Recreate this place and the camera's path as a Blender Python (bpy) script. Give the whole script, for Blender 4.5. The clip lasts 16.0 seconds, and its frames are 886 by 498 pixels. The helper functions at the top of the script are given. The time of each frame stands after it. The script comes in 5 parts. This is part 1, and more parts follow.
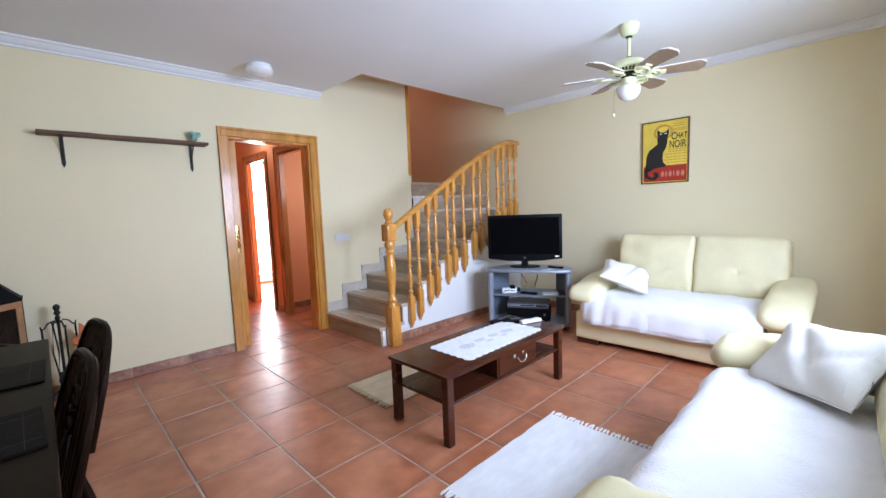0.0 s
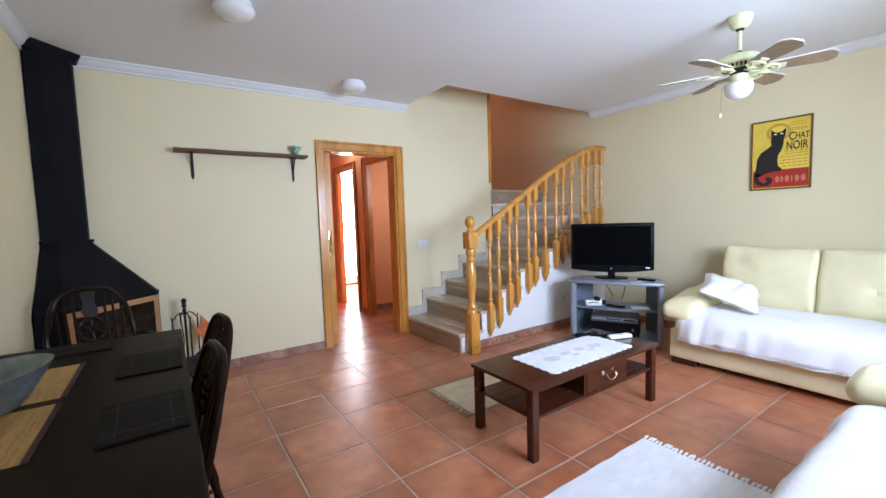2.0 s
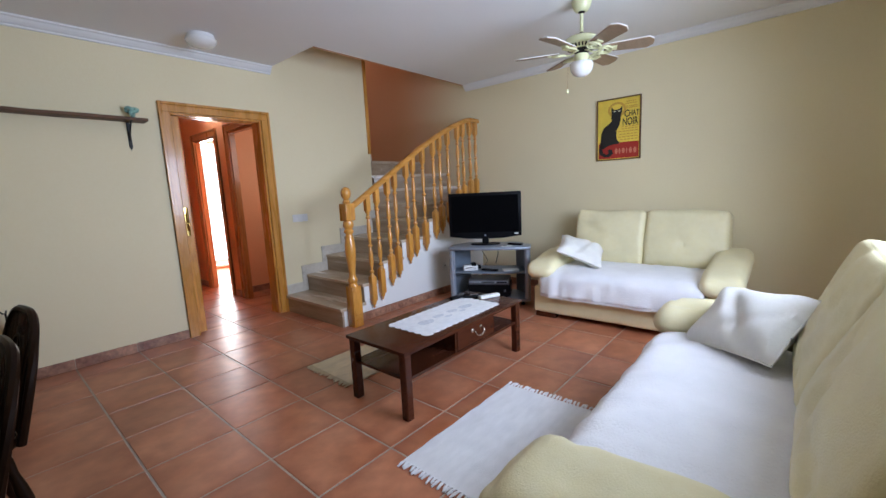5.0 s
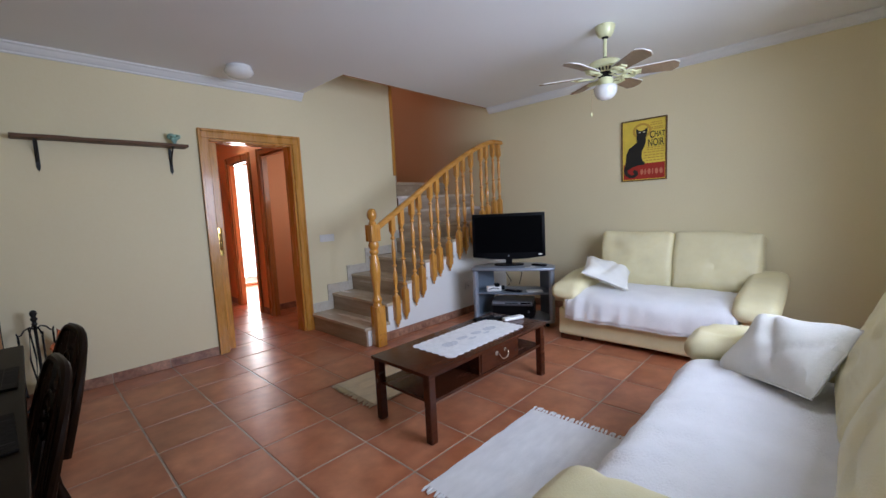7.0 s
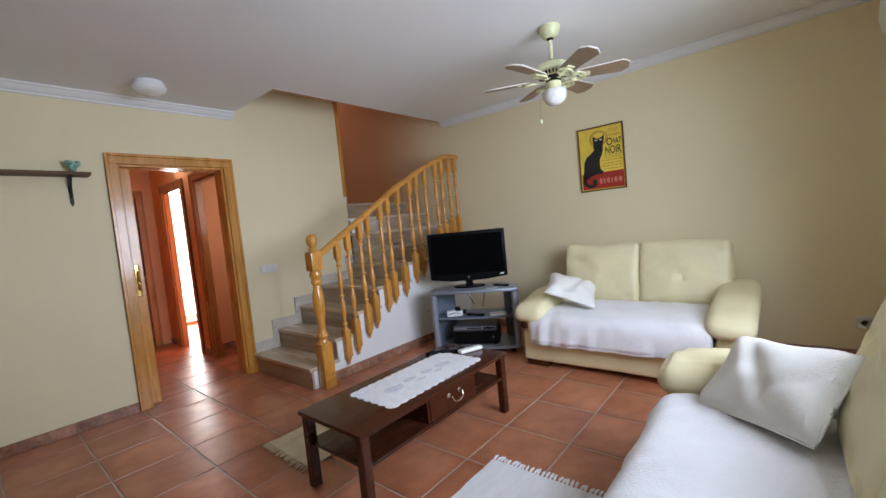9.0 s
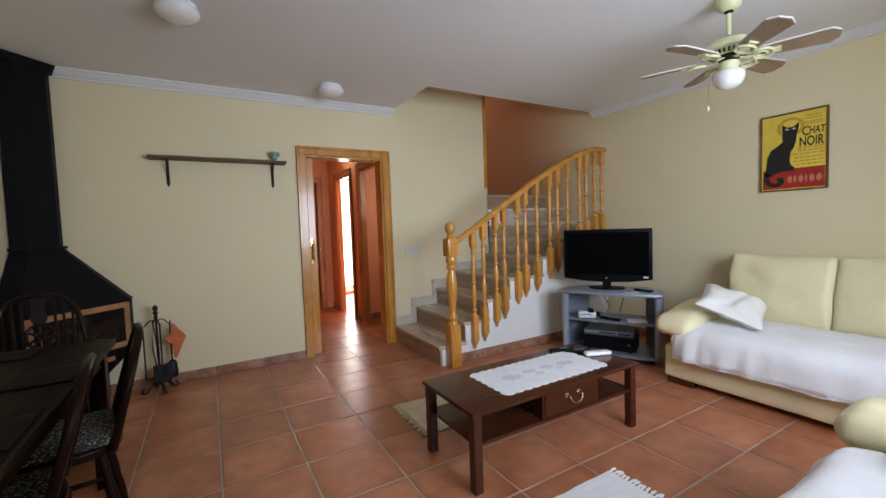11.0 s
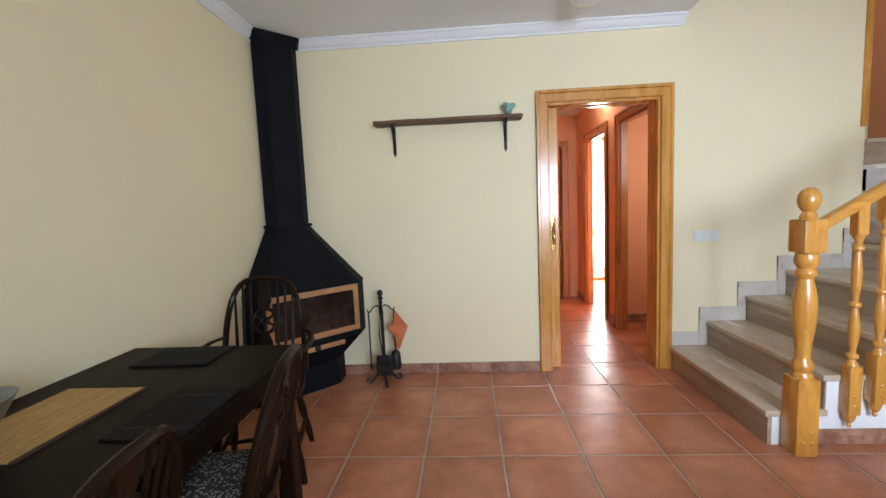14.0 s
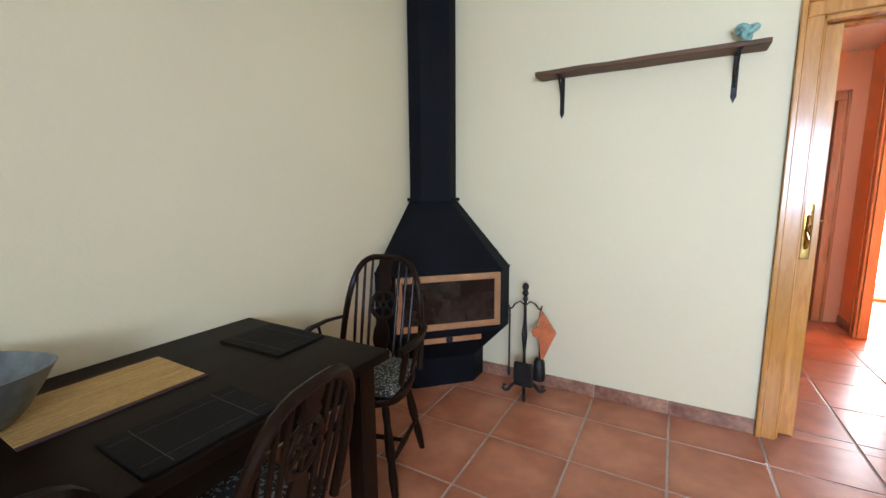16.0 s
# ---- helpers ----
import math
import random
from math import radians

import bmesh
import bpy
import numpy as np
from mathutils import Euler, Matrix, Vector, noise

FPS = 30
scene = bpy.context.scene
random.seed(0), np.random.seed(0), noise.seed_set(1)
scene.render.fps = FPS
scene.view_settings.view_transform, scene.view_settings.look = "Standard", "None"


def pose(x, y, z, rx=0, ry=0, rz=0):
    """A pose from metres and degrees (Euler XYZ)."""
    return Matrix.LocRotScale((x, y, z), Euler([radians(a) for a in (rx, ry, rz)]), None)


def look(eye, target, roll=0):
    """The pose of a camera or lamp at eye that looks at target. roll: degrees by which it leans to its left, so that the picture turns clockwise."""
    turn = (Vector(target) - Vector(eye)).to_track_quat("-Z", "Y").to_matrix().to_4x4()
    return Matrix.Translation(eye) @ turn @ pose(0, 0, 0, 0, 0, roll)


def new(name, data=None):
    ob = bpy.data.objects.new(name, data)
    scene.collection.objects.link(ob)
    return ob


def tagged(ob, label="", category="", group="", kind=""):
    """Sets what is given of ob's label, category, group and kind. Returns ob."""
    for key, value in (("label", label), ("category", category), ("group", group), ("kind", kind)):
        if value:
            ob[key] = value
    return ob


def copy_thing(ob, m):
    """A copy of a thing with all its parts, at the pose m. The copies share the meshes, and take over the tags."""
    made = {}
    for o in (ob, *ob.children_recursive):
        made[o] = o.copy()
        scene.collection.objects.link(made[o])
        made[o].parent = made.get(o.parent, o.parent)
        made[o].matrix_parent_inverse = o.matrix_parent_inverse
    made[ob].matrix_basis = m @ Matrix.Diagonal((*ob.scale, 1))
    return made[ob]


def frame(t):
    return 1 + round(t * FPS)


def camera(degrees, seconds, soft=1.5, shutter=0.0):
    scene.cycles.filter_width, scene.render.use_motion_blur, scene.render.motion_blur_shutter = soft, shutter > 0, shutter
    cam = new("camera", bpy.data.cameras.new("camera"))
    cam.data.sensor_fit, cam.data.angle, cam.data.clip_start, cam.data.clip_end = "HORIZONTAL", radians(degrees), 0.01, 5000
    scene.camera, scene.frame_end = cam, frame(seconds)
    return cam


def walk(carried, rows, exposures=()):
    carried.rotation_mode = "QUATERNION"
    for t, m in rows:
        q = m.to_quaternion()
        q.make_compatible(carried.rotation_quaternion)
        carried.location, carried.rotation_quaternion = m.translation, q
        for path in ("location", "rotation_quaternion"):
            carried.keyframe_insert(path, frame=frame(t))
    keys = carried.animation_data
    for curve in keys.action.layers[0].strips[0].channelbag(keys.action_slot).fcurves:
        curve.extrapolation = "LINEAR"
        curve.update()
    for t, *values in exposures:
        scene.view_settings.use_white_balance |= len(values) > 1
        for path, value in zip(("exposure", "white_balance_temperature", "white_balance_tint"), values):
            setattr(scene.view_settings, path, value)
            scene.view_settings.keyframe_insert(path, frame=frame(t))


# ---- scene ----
cam = camera(95.0, 16.0)
# seconds, eye, aim, lean
PATH = [
    (0, (0.675, 1.175, 1.285), (2.074, 2.592, 1.09), -2.1),
    (0.5, (0.622, 1.267, 1.277), (1.943, 2.749, 1.034), -3.9),
    (1, (0.61, 1.284, 1.283), (1.756, 2.901, 1.009), -2.2),
    (1.5, (0.62, 1.238, 1.302), (1.78, 2.86, 1.141), -2.4),
    (2, (0.615, 1.216, 1.3), (1.74, 2.863, 1.149), -1.8),
    (2.5, (0.636, 1.19, 1.289), (1.786, 2.806, 1.028), -1.7),
    (3, (0.69, 1.146, 1.283), (2.083, 2.555, 1.007), -2.6),
    (3.2, (0.703, 1.136, 1.272), (2.165, 2.473, 0.997), -2.1),
    (5.3, (0.723, 1.124, 1.254), (2.219, 2.419, 0.964), -2.8),
    (5.5, (0.712, 1.14, 1.262), (2.192, 2.458, 0.994), -2.7),
    (6, (0.672, 1.166, 1.265), (2.105, 2.539, 1.014), -2.7),
    (6.5, (0.686, 1.158, 1.272), (2.127, 2.522, 1.019), -0.7),
    (7, (0.694, 1.119, 1.285), (2.128, 2.499, 1.085), -2.8),
    (7.5, (0.791, 1.161, 1.28), (2.31, 2.455, 1.149), -3.0),
    (8, (0.921, 1.246, 1.286), (2.512, 2.453, 1.177), -3.5),
    (8.2, (0.963, 1.251, 1.281), (2.557, 2.447, 1.112), -4.7),
    (10.3, (1.161, 1.066, 1.298), (2.503, 2.548, 1.346), -2.9),
    (10.5, (1.146, 1.065, 1.298), (2.429, 2.599, 1.321), -2.5),
    (11, (1.102, 1.113, 1.273), (2.104, 2.841, 1.163), -2.0),
    (11.5, (1.095, 1.138, 1.259), (1.888, 2.966, 1.088), -1.5),
    (12, (1.109, 1.213, 1.253), (1.859, 3.046, 0.977), -1.2),
    (12.5, (1.141, 1.452, 1.26), (1.921, 3.285, 1.088), -1.9),
    (13, (1.157, 1.71, 1.246), (1.802, 3.595, 1.068), -2.1),
    (13.5, (1.309, 1.988, 1.273), (1.4, 3.98, 1.119), -2.0),
    (14, (1.366, 2.198, 1.285), (1.245, 4.185, 1.092), -2.5),
    (14.5, (1.333, 2.47, 1.301), (1.112, 4.452, 1.143), -1.9),
    (15, (1.359, 2.633, 1.292), (0.853, 4.561, 1.132), -1.0),
    (15.5, (1.437, 2.73, 1.275), (0.563, 4.517, 1.061), 0.2),
    (16, (1.46, 2.785, 1.277), (0.482, 4.506, 0.99), -0.4),
]
# seconds, stops, kelvin, tint
EXPOSURES = [(0.0, -0.50, 5800, 14), (0.5, -0.76, 5800, 14), (1.0, -0.74, 5820, 13), (1.5, -0.62, 5850, 12), (3.2, -0.48, 5950, 13), (5.3, -1.16, 6080, 14), (6.5, -1.26, 6120, 15), (7.0, -1.34, 6180, 15), (8.2, -1.24, 6380, 13), (10.3, -1.22, 6600, 13), (11.0, -1.26, 6650, 12), (11.5, -1.16, 6650, 11), (12.0, -0.75, 6600, 10), (12.5, -0.54, 6500, 10), (13.5, -0.46, 6350, 10), (14.5, -0.48, 6150, 10), (15.5, -0.45, 5850, 10), (16.0, -0.22, 5800, 10)]
walk(cam, [(t, look(eye, target, roll)) for t, eye, target, roll in PATH], EXPOSURES)

# ---- world, daylight and exposure ----
world = bpy.data.worlds.new("sky")
world.use_nodes = True
scene.world = world
sky = world.node_tree.nodes.new("ShaderNodeTexSky")
sky.sky_type, sky.sun_disc = "NISHITA", False
sky.sun_elevation, sky.sun_rotation = radians(50), radians(200)
world.node_tree.links.new(sky.outputs["Color"], world.node_tree.nodes["Background"].inputs["Color"])
world.node_tree.nodes["Background"].inputs["Strength"].default_value = 0.12


def area_light(name, m, w, h, watts, colour, spread=180):
    data = bpy.data.lights.new(name, "AREA")
    data.spread = math.radians(spread)
    data.shape, data.size, data.size_y, data.energy, data.color = "RECTANGLE", w, h, watts, colour
    ob = new(name, data)
    ob.matrix_world = m
    return ob


sun_data = bpy.data.lights.new("sun", "SUN")
sun_data.energy, sun_data.angle, sun_data.color = 3.0, radians(0.5), (1.0, 0.95, 0.88)
new("sun", sun_data).matrix_world = look((3, 12, 12), (3, 6.5, 4))
# daylight of the wide window behind the wide sofa: the sky from above, the garden from below
area_light("window_skylight", look((2.78, 0.26, 1.52), (3.08, 3.0, 0.80)), 1.65, 1.2, 143, (0.665, 0.79, 1.0), 135)
area_light("window_garden_light", look((2.78, 0.30, 1.50), (2.90, 3.0, 1.75)), 1.65, 1.2, 30, (0.83, 0.89, 0.98), 150)
area_light("far_window_daylight", look((3.65, 9.1, 1.2), (3.3, 7.0, 0.9)), 1.1, 1.9, 160, (1.0, 0.98, 0.95))
# added fill lamp that brightens the salmon side room; no opening stands behind it
area_light("side_room_fill", look((3.45, 5.50, 1.6), (3.45, 6.5, 1.2)), 0.8, 1.0, 14, (1.0, 0.97, 0.93))
# fill lamp added high in the closed stairwell to lift its walls and steps
area_light("stairwell_fill", look((4.55, 7.1, 4.2), (4.55, 5.3, 2.4)), 0.7, 0.9, 13, (1.0, 0.97, 0.93))

# ---- materials ----


def material(name, colour, rough=0.5, metal=0.0, vary=0.12, scale=3.0, fine=40.0, bump=0.05, bump_scale=None, coat=0.0,
             stretch=(1, 1, 1), second=None, per_object=0.0, spec=0.5, sheen=0.0, rough_vary=0.1):
    """A surface with two scales of colour variation, uneven gloss and fine relief."""
    m = bpy.data.materials.new(name)
    m.use_nodes = True
    nt = m.node_tree
    n, link = nt.nodes, nt.links.new
    bsdf = n["Principled BSDF"]
    tc = n.new("ShaderNodeTexCoord")
    mp = n.new("ShaderNodeMapping")
    mp.inputs["Scale"].default_value = stretch
    info = n.new("ShaderNodeObjectInfo")
    shift = n.new("ShaderNodeVectorMath")
    shift.operation = "MULTIPLY_ADD"
    shift.inputs[1].default_value = (37.0, 19.0, 11.0)
    link(info.outputs["Random"], shift.inputs[0])
    link(tc.outputs["Object"], shift.inputs[2])
    link(shift.outputs[0], mp.inputs["Vector"])
    big, small = n.new("ShaderNodeTexNoise"), n.new("ShaderNodeTexNoise")
    big.inputs["Scale"].default_value, big.inputs["Detail"].default_value = scale, 5
    small.inputs["Scale"].default_value, small.inputs["Detail"].default_value = fine, 4
    link(mp.outputs[0], big.inputs["Vector"])
    link(mp.outputs[0], small.inputs["Vector"])
    a = n.new("ShaderNodeMix")
    a.data_type = "RGBA"
    c = Vector(colour)
    dark = c * (1 - vary * 1.6)
    light = Vector(second) if second else c * (1 + vary)
    a.inputs[6].default_value, a.inputs[7].default_value = (*dark, 1), (*light, 1)
    ramp = n.new("ShaderNodeMapRange")
    ramp.inputs[1].default_value, ramp.inputs[2].default_value = 0.3, 0.7
    link(big.outputs["Fac"], ramp.inputs[0])
    link(ramp.outputs[0], a.inputs[0])
    b = n.new("ShaderNodeMix")
    b.data_type, b.blend_type = "RGBA", "OVERLAY"
    b.inputs[0].default_value = min(1.0, vary * 2.5)
    link(a.outputs[2], b.inputs[6])
    link(small.outputs["Fac"], b.inputs[7])
    out = b.outputs[2]
    if per_object:
        hsv = n.new("ShaderNodeHueSaturation")
        val = n.new("ShaderNodeMapRange")
        val.inputs[3].default_value, val.inputs[4].default_value = 1 - per_object, 1 + per_object
        link(info.outputs["Random"], val.inputs[0])
        link(val.outputs[0], hsv.inputs["Value"])
        link(out, hsv.inputs["Color"])
        out = hsv.outputs["Color"]
    link(out, bsdf.inputs["Base Color"])
    rr = n.new("ShaderNodeMapRange")
    rr.inputs[3].default_value, rr.inputs[4].default_value = max(0.02, rough - rough_vary), min(1.0, rough + rough_vary)
    link(big.outputs["Fac"], rr.inputs[0])
    link(rr.outputs[0], bsdf.inputs["Roughness"])
    bsdf.inputs["Metallic"].default_value = metal
    bsdf.inputs["Specular IOR Level"].default_value = spec
    bsdf.inputs["Coat Weight"].default_value = coat
    bsdf.inputs["Coat Roughness"].default_value = 0.12
    bsdf.inputs["Sheen Weight"].default_value = sheen
    if bump:
        bp = n.new("ShaderNodeBump")
        bp.inputs["Strength"].default_value, bp.inputs["Distance"].default_value = min(1.0, bump * 6), 0.004
        src = small
        if bump_scale:
            src = n.new("ShaderNodeTexNoise")
            src.inputs["Scale"].default_value, src.inputs["Detail"].default_value = bump_scale, 3
            link(mp.outputs[0], src.inputs["Vector"])
        link(src.outputs["Fac"], bp.inputs["Height"])
        link(bp.outputs[0], bsdf.inputs["Normal"])
    return m


def wood(name, colour, dark, rough=0.35, coat=0.3, axis="z", rings=14.0):
    """Varnished wood with grain that runs along one axis."""
    st = {"x": (0.12, 1, 1), "y": (1, 0.12, 1), "z": (1, 1, 0.12)}[axis]
    m = material(name, colour, rough, vary=0.1, scale=rings, fine=160, bump=0.02, coat=coat, stretch=st, per_object=0.08)
    nt = m.node_tree
    n, link = nt.nodes, nt.links.new
    bsdf = n["Principled BSDF"]
    mp = next(x for x in n if x.type == "MAPPING")
    wave = n.new("ShaderNodeTexNoise")
    wave.inputs["Scale"].default_value, wave.inputs["Detail"].default_value = rings * 3.2, 6
    wave.inputs["Distortion"].default_value = 0.6
    link(mp.outputs[0], wave.inputs["Vector"])
    ramp = n.new("ShaderNodeMapRange")
    ramp.inputs[1].default_value, ramp.inputs[2].default_value = 0.5, 0.68
    link(wave.outputs["Fac"], ramp.inputs[0])
    old = bsdf.inputs["Base Color"].links[0].from_socket
    mix = n.new("ShaderNodeMix")
    mix.data_type = "RGBA"
    mix.inputs[7].default_value = (*dark, 1)
    half = n.new("ShaderNodeMath")
    half.operation = "MULTIPLY"
    half.inputs[1].default_value = 0.65
    link(ramp.outputs[0], half.inputs[0])
    link(half.outputs[0], mix.inputs[0])
    link(old, mix.inputs[6])
    link(mix.outputs[2], bsdf.inputs["Base Color"])
    return m


def marble(name, colour=(0.52, 0.40, 0.27), pale=(0.64, 0.53, 0.40)):
    """Warm banded stone: soft bands along the tread with a few darker veins."""
    m = material(name, colour, 0.24, vary=0.09, scale=3.0, fine=26, bump=0.0, stretch=(2.2, 0.45, 5.0), second=pale)
    nt = m.node_tree
    n, link = nt.nodes, nt.links.new
    bsdf = n["Principled BSDF"]
    mp = next(x for x in n if x.type == "MAPPING")
    vein = n.new("ShaderNodeTexNoise")
    vein.inputs["Scale"].default_value, vein.inputs["Detail"].default_value, vein.inputs["Distortion"].default_value = 2.4, 5, 0.9
    link(mp.outputs[0], vein.inputs["Vector"])
    ramp = n.new("ShaderNodeMapRange")
    ramp.inputs[1].default_value, ramp.inputs[2].default_value = 0.56, 0.72
    link(vein.outputs["Fac"], ramp.inputs[0])
    half = n.new("ShaderNodeMath")
    half.operation = "MULTIPLY"
    half.inputs[1].default_value = 0.6
    link(ramp.outputs[0], half.inputs[0])
    mix = n.new("ShaderNodeMix")
    mix.data_type = "RGBA"
    mix.inputs[7].default_value = (0.27, 0.18, 0.11, 1)
    link(half.outputs[0], mix.inputs[0])
    link(bsdf.inputs["Base Color"].links[0].from_socket, mix.inputs[6])
    link(mix.outputs[2], bsdf.inputs["Base Color"])
    return m


def fired_tile(name):
    """Glazed terracotta: a worn lighter middle, a darker burnt rim with an uneven edge, cloudy patches."""
    m = material(name, (0.50, 0.165, 0.072), 0.33, vary=0.13, scale=3.2, fine=11, bump=0.03, bump_scale=12, second=(0.56, 0.235, 0.125), per_object=0.11, rough_vary=0.10)
    n, link = m.node_tree.nodes, m.node_tree.links.new
    bsdf = n["Principled BSDF"]
    tc = next(x for x in n if x.type == "TEX_COORD")
    mp = next(x for x in n if x.type == "MAPPING")
    sep = n.new("ShaderNodeSeparateXYZ")
    link(tc.outputs["Generated"], sep.inputs[0])
    far = []
    for axis in "XY":
        a = n.new("ShaderNodeMath")
        a.operation = "SUBTRACT"
        a.inputs[1].default_value = 0.5
        link(sep.outputs[axis], a.inputs[0])
        b = n.new("ShaderNodeMath")
        b.operation = "ABSOLUTE"
        link(a.outputs[0], b.inputs[0])
        far.append(b)
    top = n.new("ShaderNodeMath")
    top.operation = "SMOOTH_MAX"
    top.inputs[2].default_value = 0.15
    link(far[0].outputs[0], top.inputs[0])
    link(far[1].outputs[0], top.inputs[1])
    cloud = n.new("ShaderNodeTexNoise")
    cloud.inputs["Scale"].default_value, cloud.inputs["Detail"].default_value = 7.0, 4
    link(mp.outputs[0], cloud.inputs["Vector"])
    add = n.new("ShaderNodeMath")
    add.operation = "MULTIPLY_ADD"
    add.inputs[1].default_value = 0.42
    link(cloud.outputs["Fac"], add.inputs[0])
    link(top.outputs[0], add.inputs[2])
    ramp = n.new("ShaderNodeMapRange")
    ramp.interpolation_type = "SMOOTHSTEP"
    ramp.inputs[1].default_value, ramp.inputs[2].default_value, ramp.inputs[4].default_value = 0.52, 0.82, 0.62
    link(add.outputs[0], ramp.inputs[0])
    mix = n.new("ShaderNodeMix")
    mix.data_type = "RGBA"
    mix.inputs[7].default_value = (0.30, 0.082, 0.034, 1)
    link(ramp.outputs[0], mix.inputs[0])
    link(bsdf.inputs["Base Color"].links[0].from_socket, mix.inputs[6])
    link(mix.outputs[2], bsdf.inputs["Base Color"])
    return m


def glowing(name, colour, strength):
    m = bpy.data.materials.new(name)
    m.use_nodes = True
    b = m.node_tree.nodes["Principled BSDF"]
    b.inputs["Base Color"].default_value = (*colour, 1)
    b.inputs["Emission Color"].default_value = (*colour, 1)
    b.inputs["Emission Strength"].default_value = strength
    return m


CREAM = material("cream_wall_paint", (0.83, 0.735, 0.485), 0.75, vary=0.025, scale=0.8, fine=55, bump=0.025, bump_scale=90)
WHITE_WALL = material("white_plaster", (0.80, 0.79, 0.76), 0.8, vary=0.03, scale=1.2, fine=60, bump=0.03, bump_scale=90)
SALMON = material("salmon_wall_paint", (0.84, 0.42, 0.21), 0.7, vary=0.03, scale=0.9, fine=55, bump=0.03, bump_scale=90)
CEILING = material("white_ceiling_paint", (0.86, 0.86, 0.87), 0.8, vary=0.02, scale=0.7, fine=40, bump=0.015, bump_scale=70)
TRIM_WHITE = material("white_moulding_paint", (0.82, 0.82, 0.82), 0.5, vary=0.02, scale=2, fine=60, bump=0.01)
TILE = fired_tile("terracotta_tile")
SKIRT = material("terracotta_skirting", (0.36, 0.15, 0.09), 0.35, vary=0.28, scale=9, fine=40, bump=0.03, second=(0.46, 0.25, 0.16), per_object=0.12, coat=0.1)
GROUT = material("grey_grout", (0.46, 0.38, 0.30), 0.9, vary=0.15, scale=6, fine=120, bump=0.05)
PINE = wood("honey_pine_varnish", (0.63, 0.285, 0.048), (0.45, 0.165, 0.024), 0.28, 0.45, "z")
PINE_X = wood("honey_pine_varnish_across", (0.63, 0.285, 0.048), (0.45, 0.165, 0.024), 0.28, 0.45, "x")
DOOR_RED = wood("reddish_door_wood", (0.50, 0.20, 0.06), (0.34, 0.11, 0.03), 0.3, 0.4, "z")
MAHOGANY = wood("dark_mahogany", (0.070, 0.019, 0.008), (0.034, 0.009, 0.005), 0.25, 0.10, "x", 9)
OAK_DARK = wood("dark_stained_oak", (0.015, 0.0065, 0.003), (0.007, 0.003, 0.0015), 0.34, 0.05, "z", 9)
TABLE_DARK = wood("dark_stained_tabletop", (0.011, 0.006, 0.003), (0.006, 0.0035, 0.002), 0.42, 0.0, "y", 6)
SHELF_WOOD = wood("rough_brown_plank", (0.12, 0.055, 0.022), (0.05, 0.024, 0.010), 0.6, 0.0, "x", 10)
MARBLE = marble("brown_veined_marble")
# the treads' marble for the risers, with the shade under the nosings in its colour
MARBLE_RISER_SHADED = marble("shaded_brown_marble", (0.34, 0.24, 0.155), (0.46, 0.355, 0.25))
MARBLE_PALE = material("pale_marble_skirting", (0.62, 0.57, 0.48), 0.3, vary=0.08, scale=5, fine=40, bump=0.0)
for dull, amount in ((MAHOGANY, 0.28), (OAK_DARK, 0.10), (TABLE_DARK, 0.055)):
    dull.node_tree.nodes["Principled BSDF"].inputs["Specular IOR Level"].default_value = amount
IRON = material("black_wrought_iron", (0.018, 0.017, 0.016), 0.5, metal=0.4, vary=0.2, scale=20, fine=90, bump=0.06)
STOVE_BLACK = material("black_stove_paint", (0.007, 0.0075, 0.010), 0.6, spec=0.12, vary=0.15, scale=4, fine=120, bump=0.02)
COPPER = material("polished_copper_trim", (0.66, 0.38, 0.19), 0.32, metal=0.55, vary=0.12, scale=5, fine=60, bump=0.01)
BRASS = material("polished_brass", (0.72, 0.50, 0.16), 0.2, metal=1.0, vary=0.1, scale=18, fine=90, bump=0.01)
NICKEL = material("pale_nickel", (0.62, 0.58, 0.50), 0.25, metal=1.0, vary=0.08, scale=18, fine=90, bump=0.01)
LEATHER = material("cream_leather", (0.85, 0.765, 0.475), 0.42, vary=0.05, scale=3.5, fine=24, bump=0.06, bump_scale=190, coat=0.05)
FLEECE = material("white_fleece", (0.88, 0.87, 0.88), 0.95, vary=0.04, scale=5, fine=70, bump=0.14, bump_scale=110, sheen=0.3)
COTTON = material("off_white_cotton", (0.84, 0.82, 0.76), 0.9, vary=0.05, scale=6, fine=90, bump=0.08, bump_scale=220, sheen=0.15)
RUG = material("white_woven_rug", (0.88, 0.87, 0.87), 0.95, vary=0.045, scale=7, fine=60, bump=0.16, bump_scale=120, stretch=(1, 3, 1))
RUG_CREAM = material("cream_woven_rug", (0.82, 0.73, 0.54), 0.95, vary=0.08, scale=7, fine=60, bump=0.16, bump_scale=120, stretch=(1, 3, 1))
GREY_LAM = material("blue_grey_laminate", (0.165, 0.20, 0.245), 0.4, vary=0.06, scale=6, fine=80, bump=0.01)
SILVER = material("silver_grey_plastic", (0.30, 0.335, 0.39), 0.35, metal=0.3, vary=0.05, scale=6, fine=90, bump=0.01)
BLACK_PLASTIC = material("black_plastic", (0.005, 0.005, 0.006), 0.45, spec=0.09, vary=0.1, scale=10, fine=80, bump=0.01)
SCREEN = material("dark_screen_glass", (0.003, 0.003, 0.0035), 0.25, vary=0.05, scale=3, fine=60, bump=0.0, rough_vary=0.02, spec=0.025)
GLASS_DARK = material("sooty_stove_glass", (0.022, 0.015, 0.012), 0.12, vary=0.4, scale=5, fine=20, bump=0.0, rough_vary=0.05)
WHITE_PLASTIC = material("white_plastic", (0.80, 0.80, 0.78), 0.35, vary=0.03, scale=6, fine=60, bump=0.01)
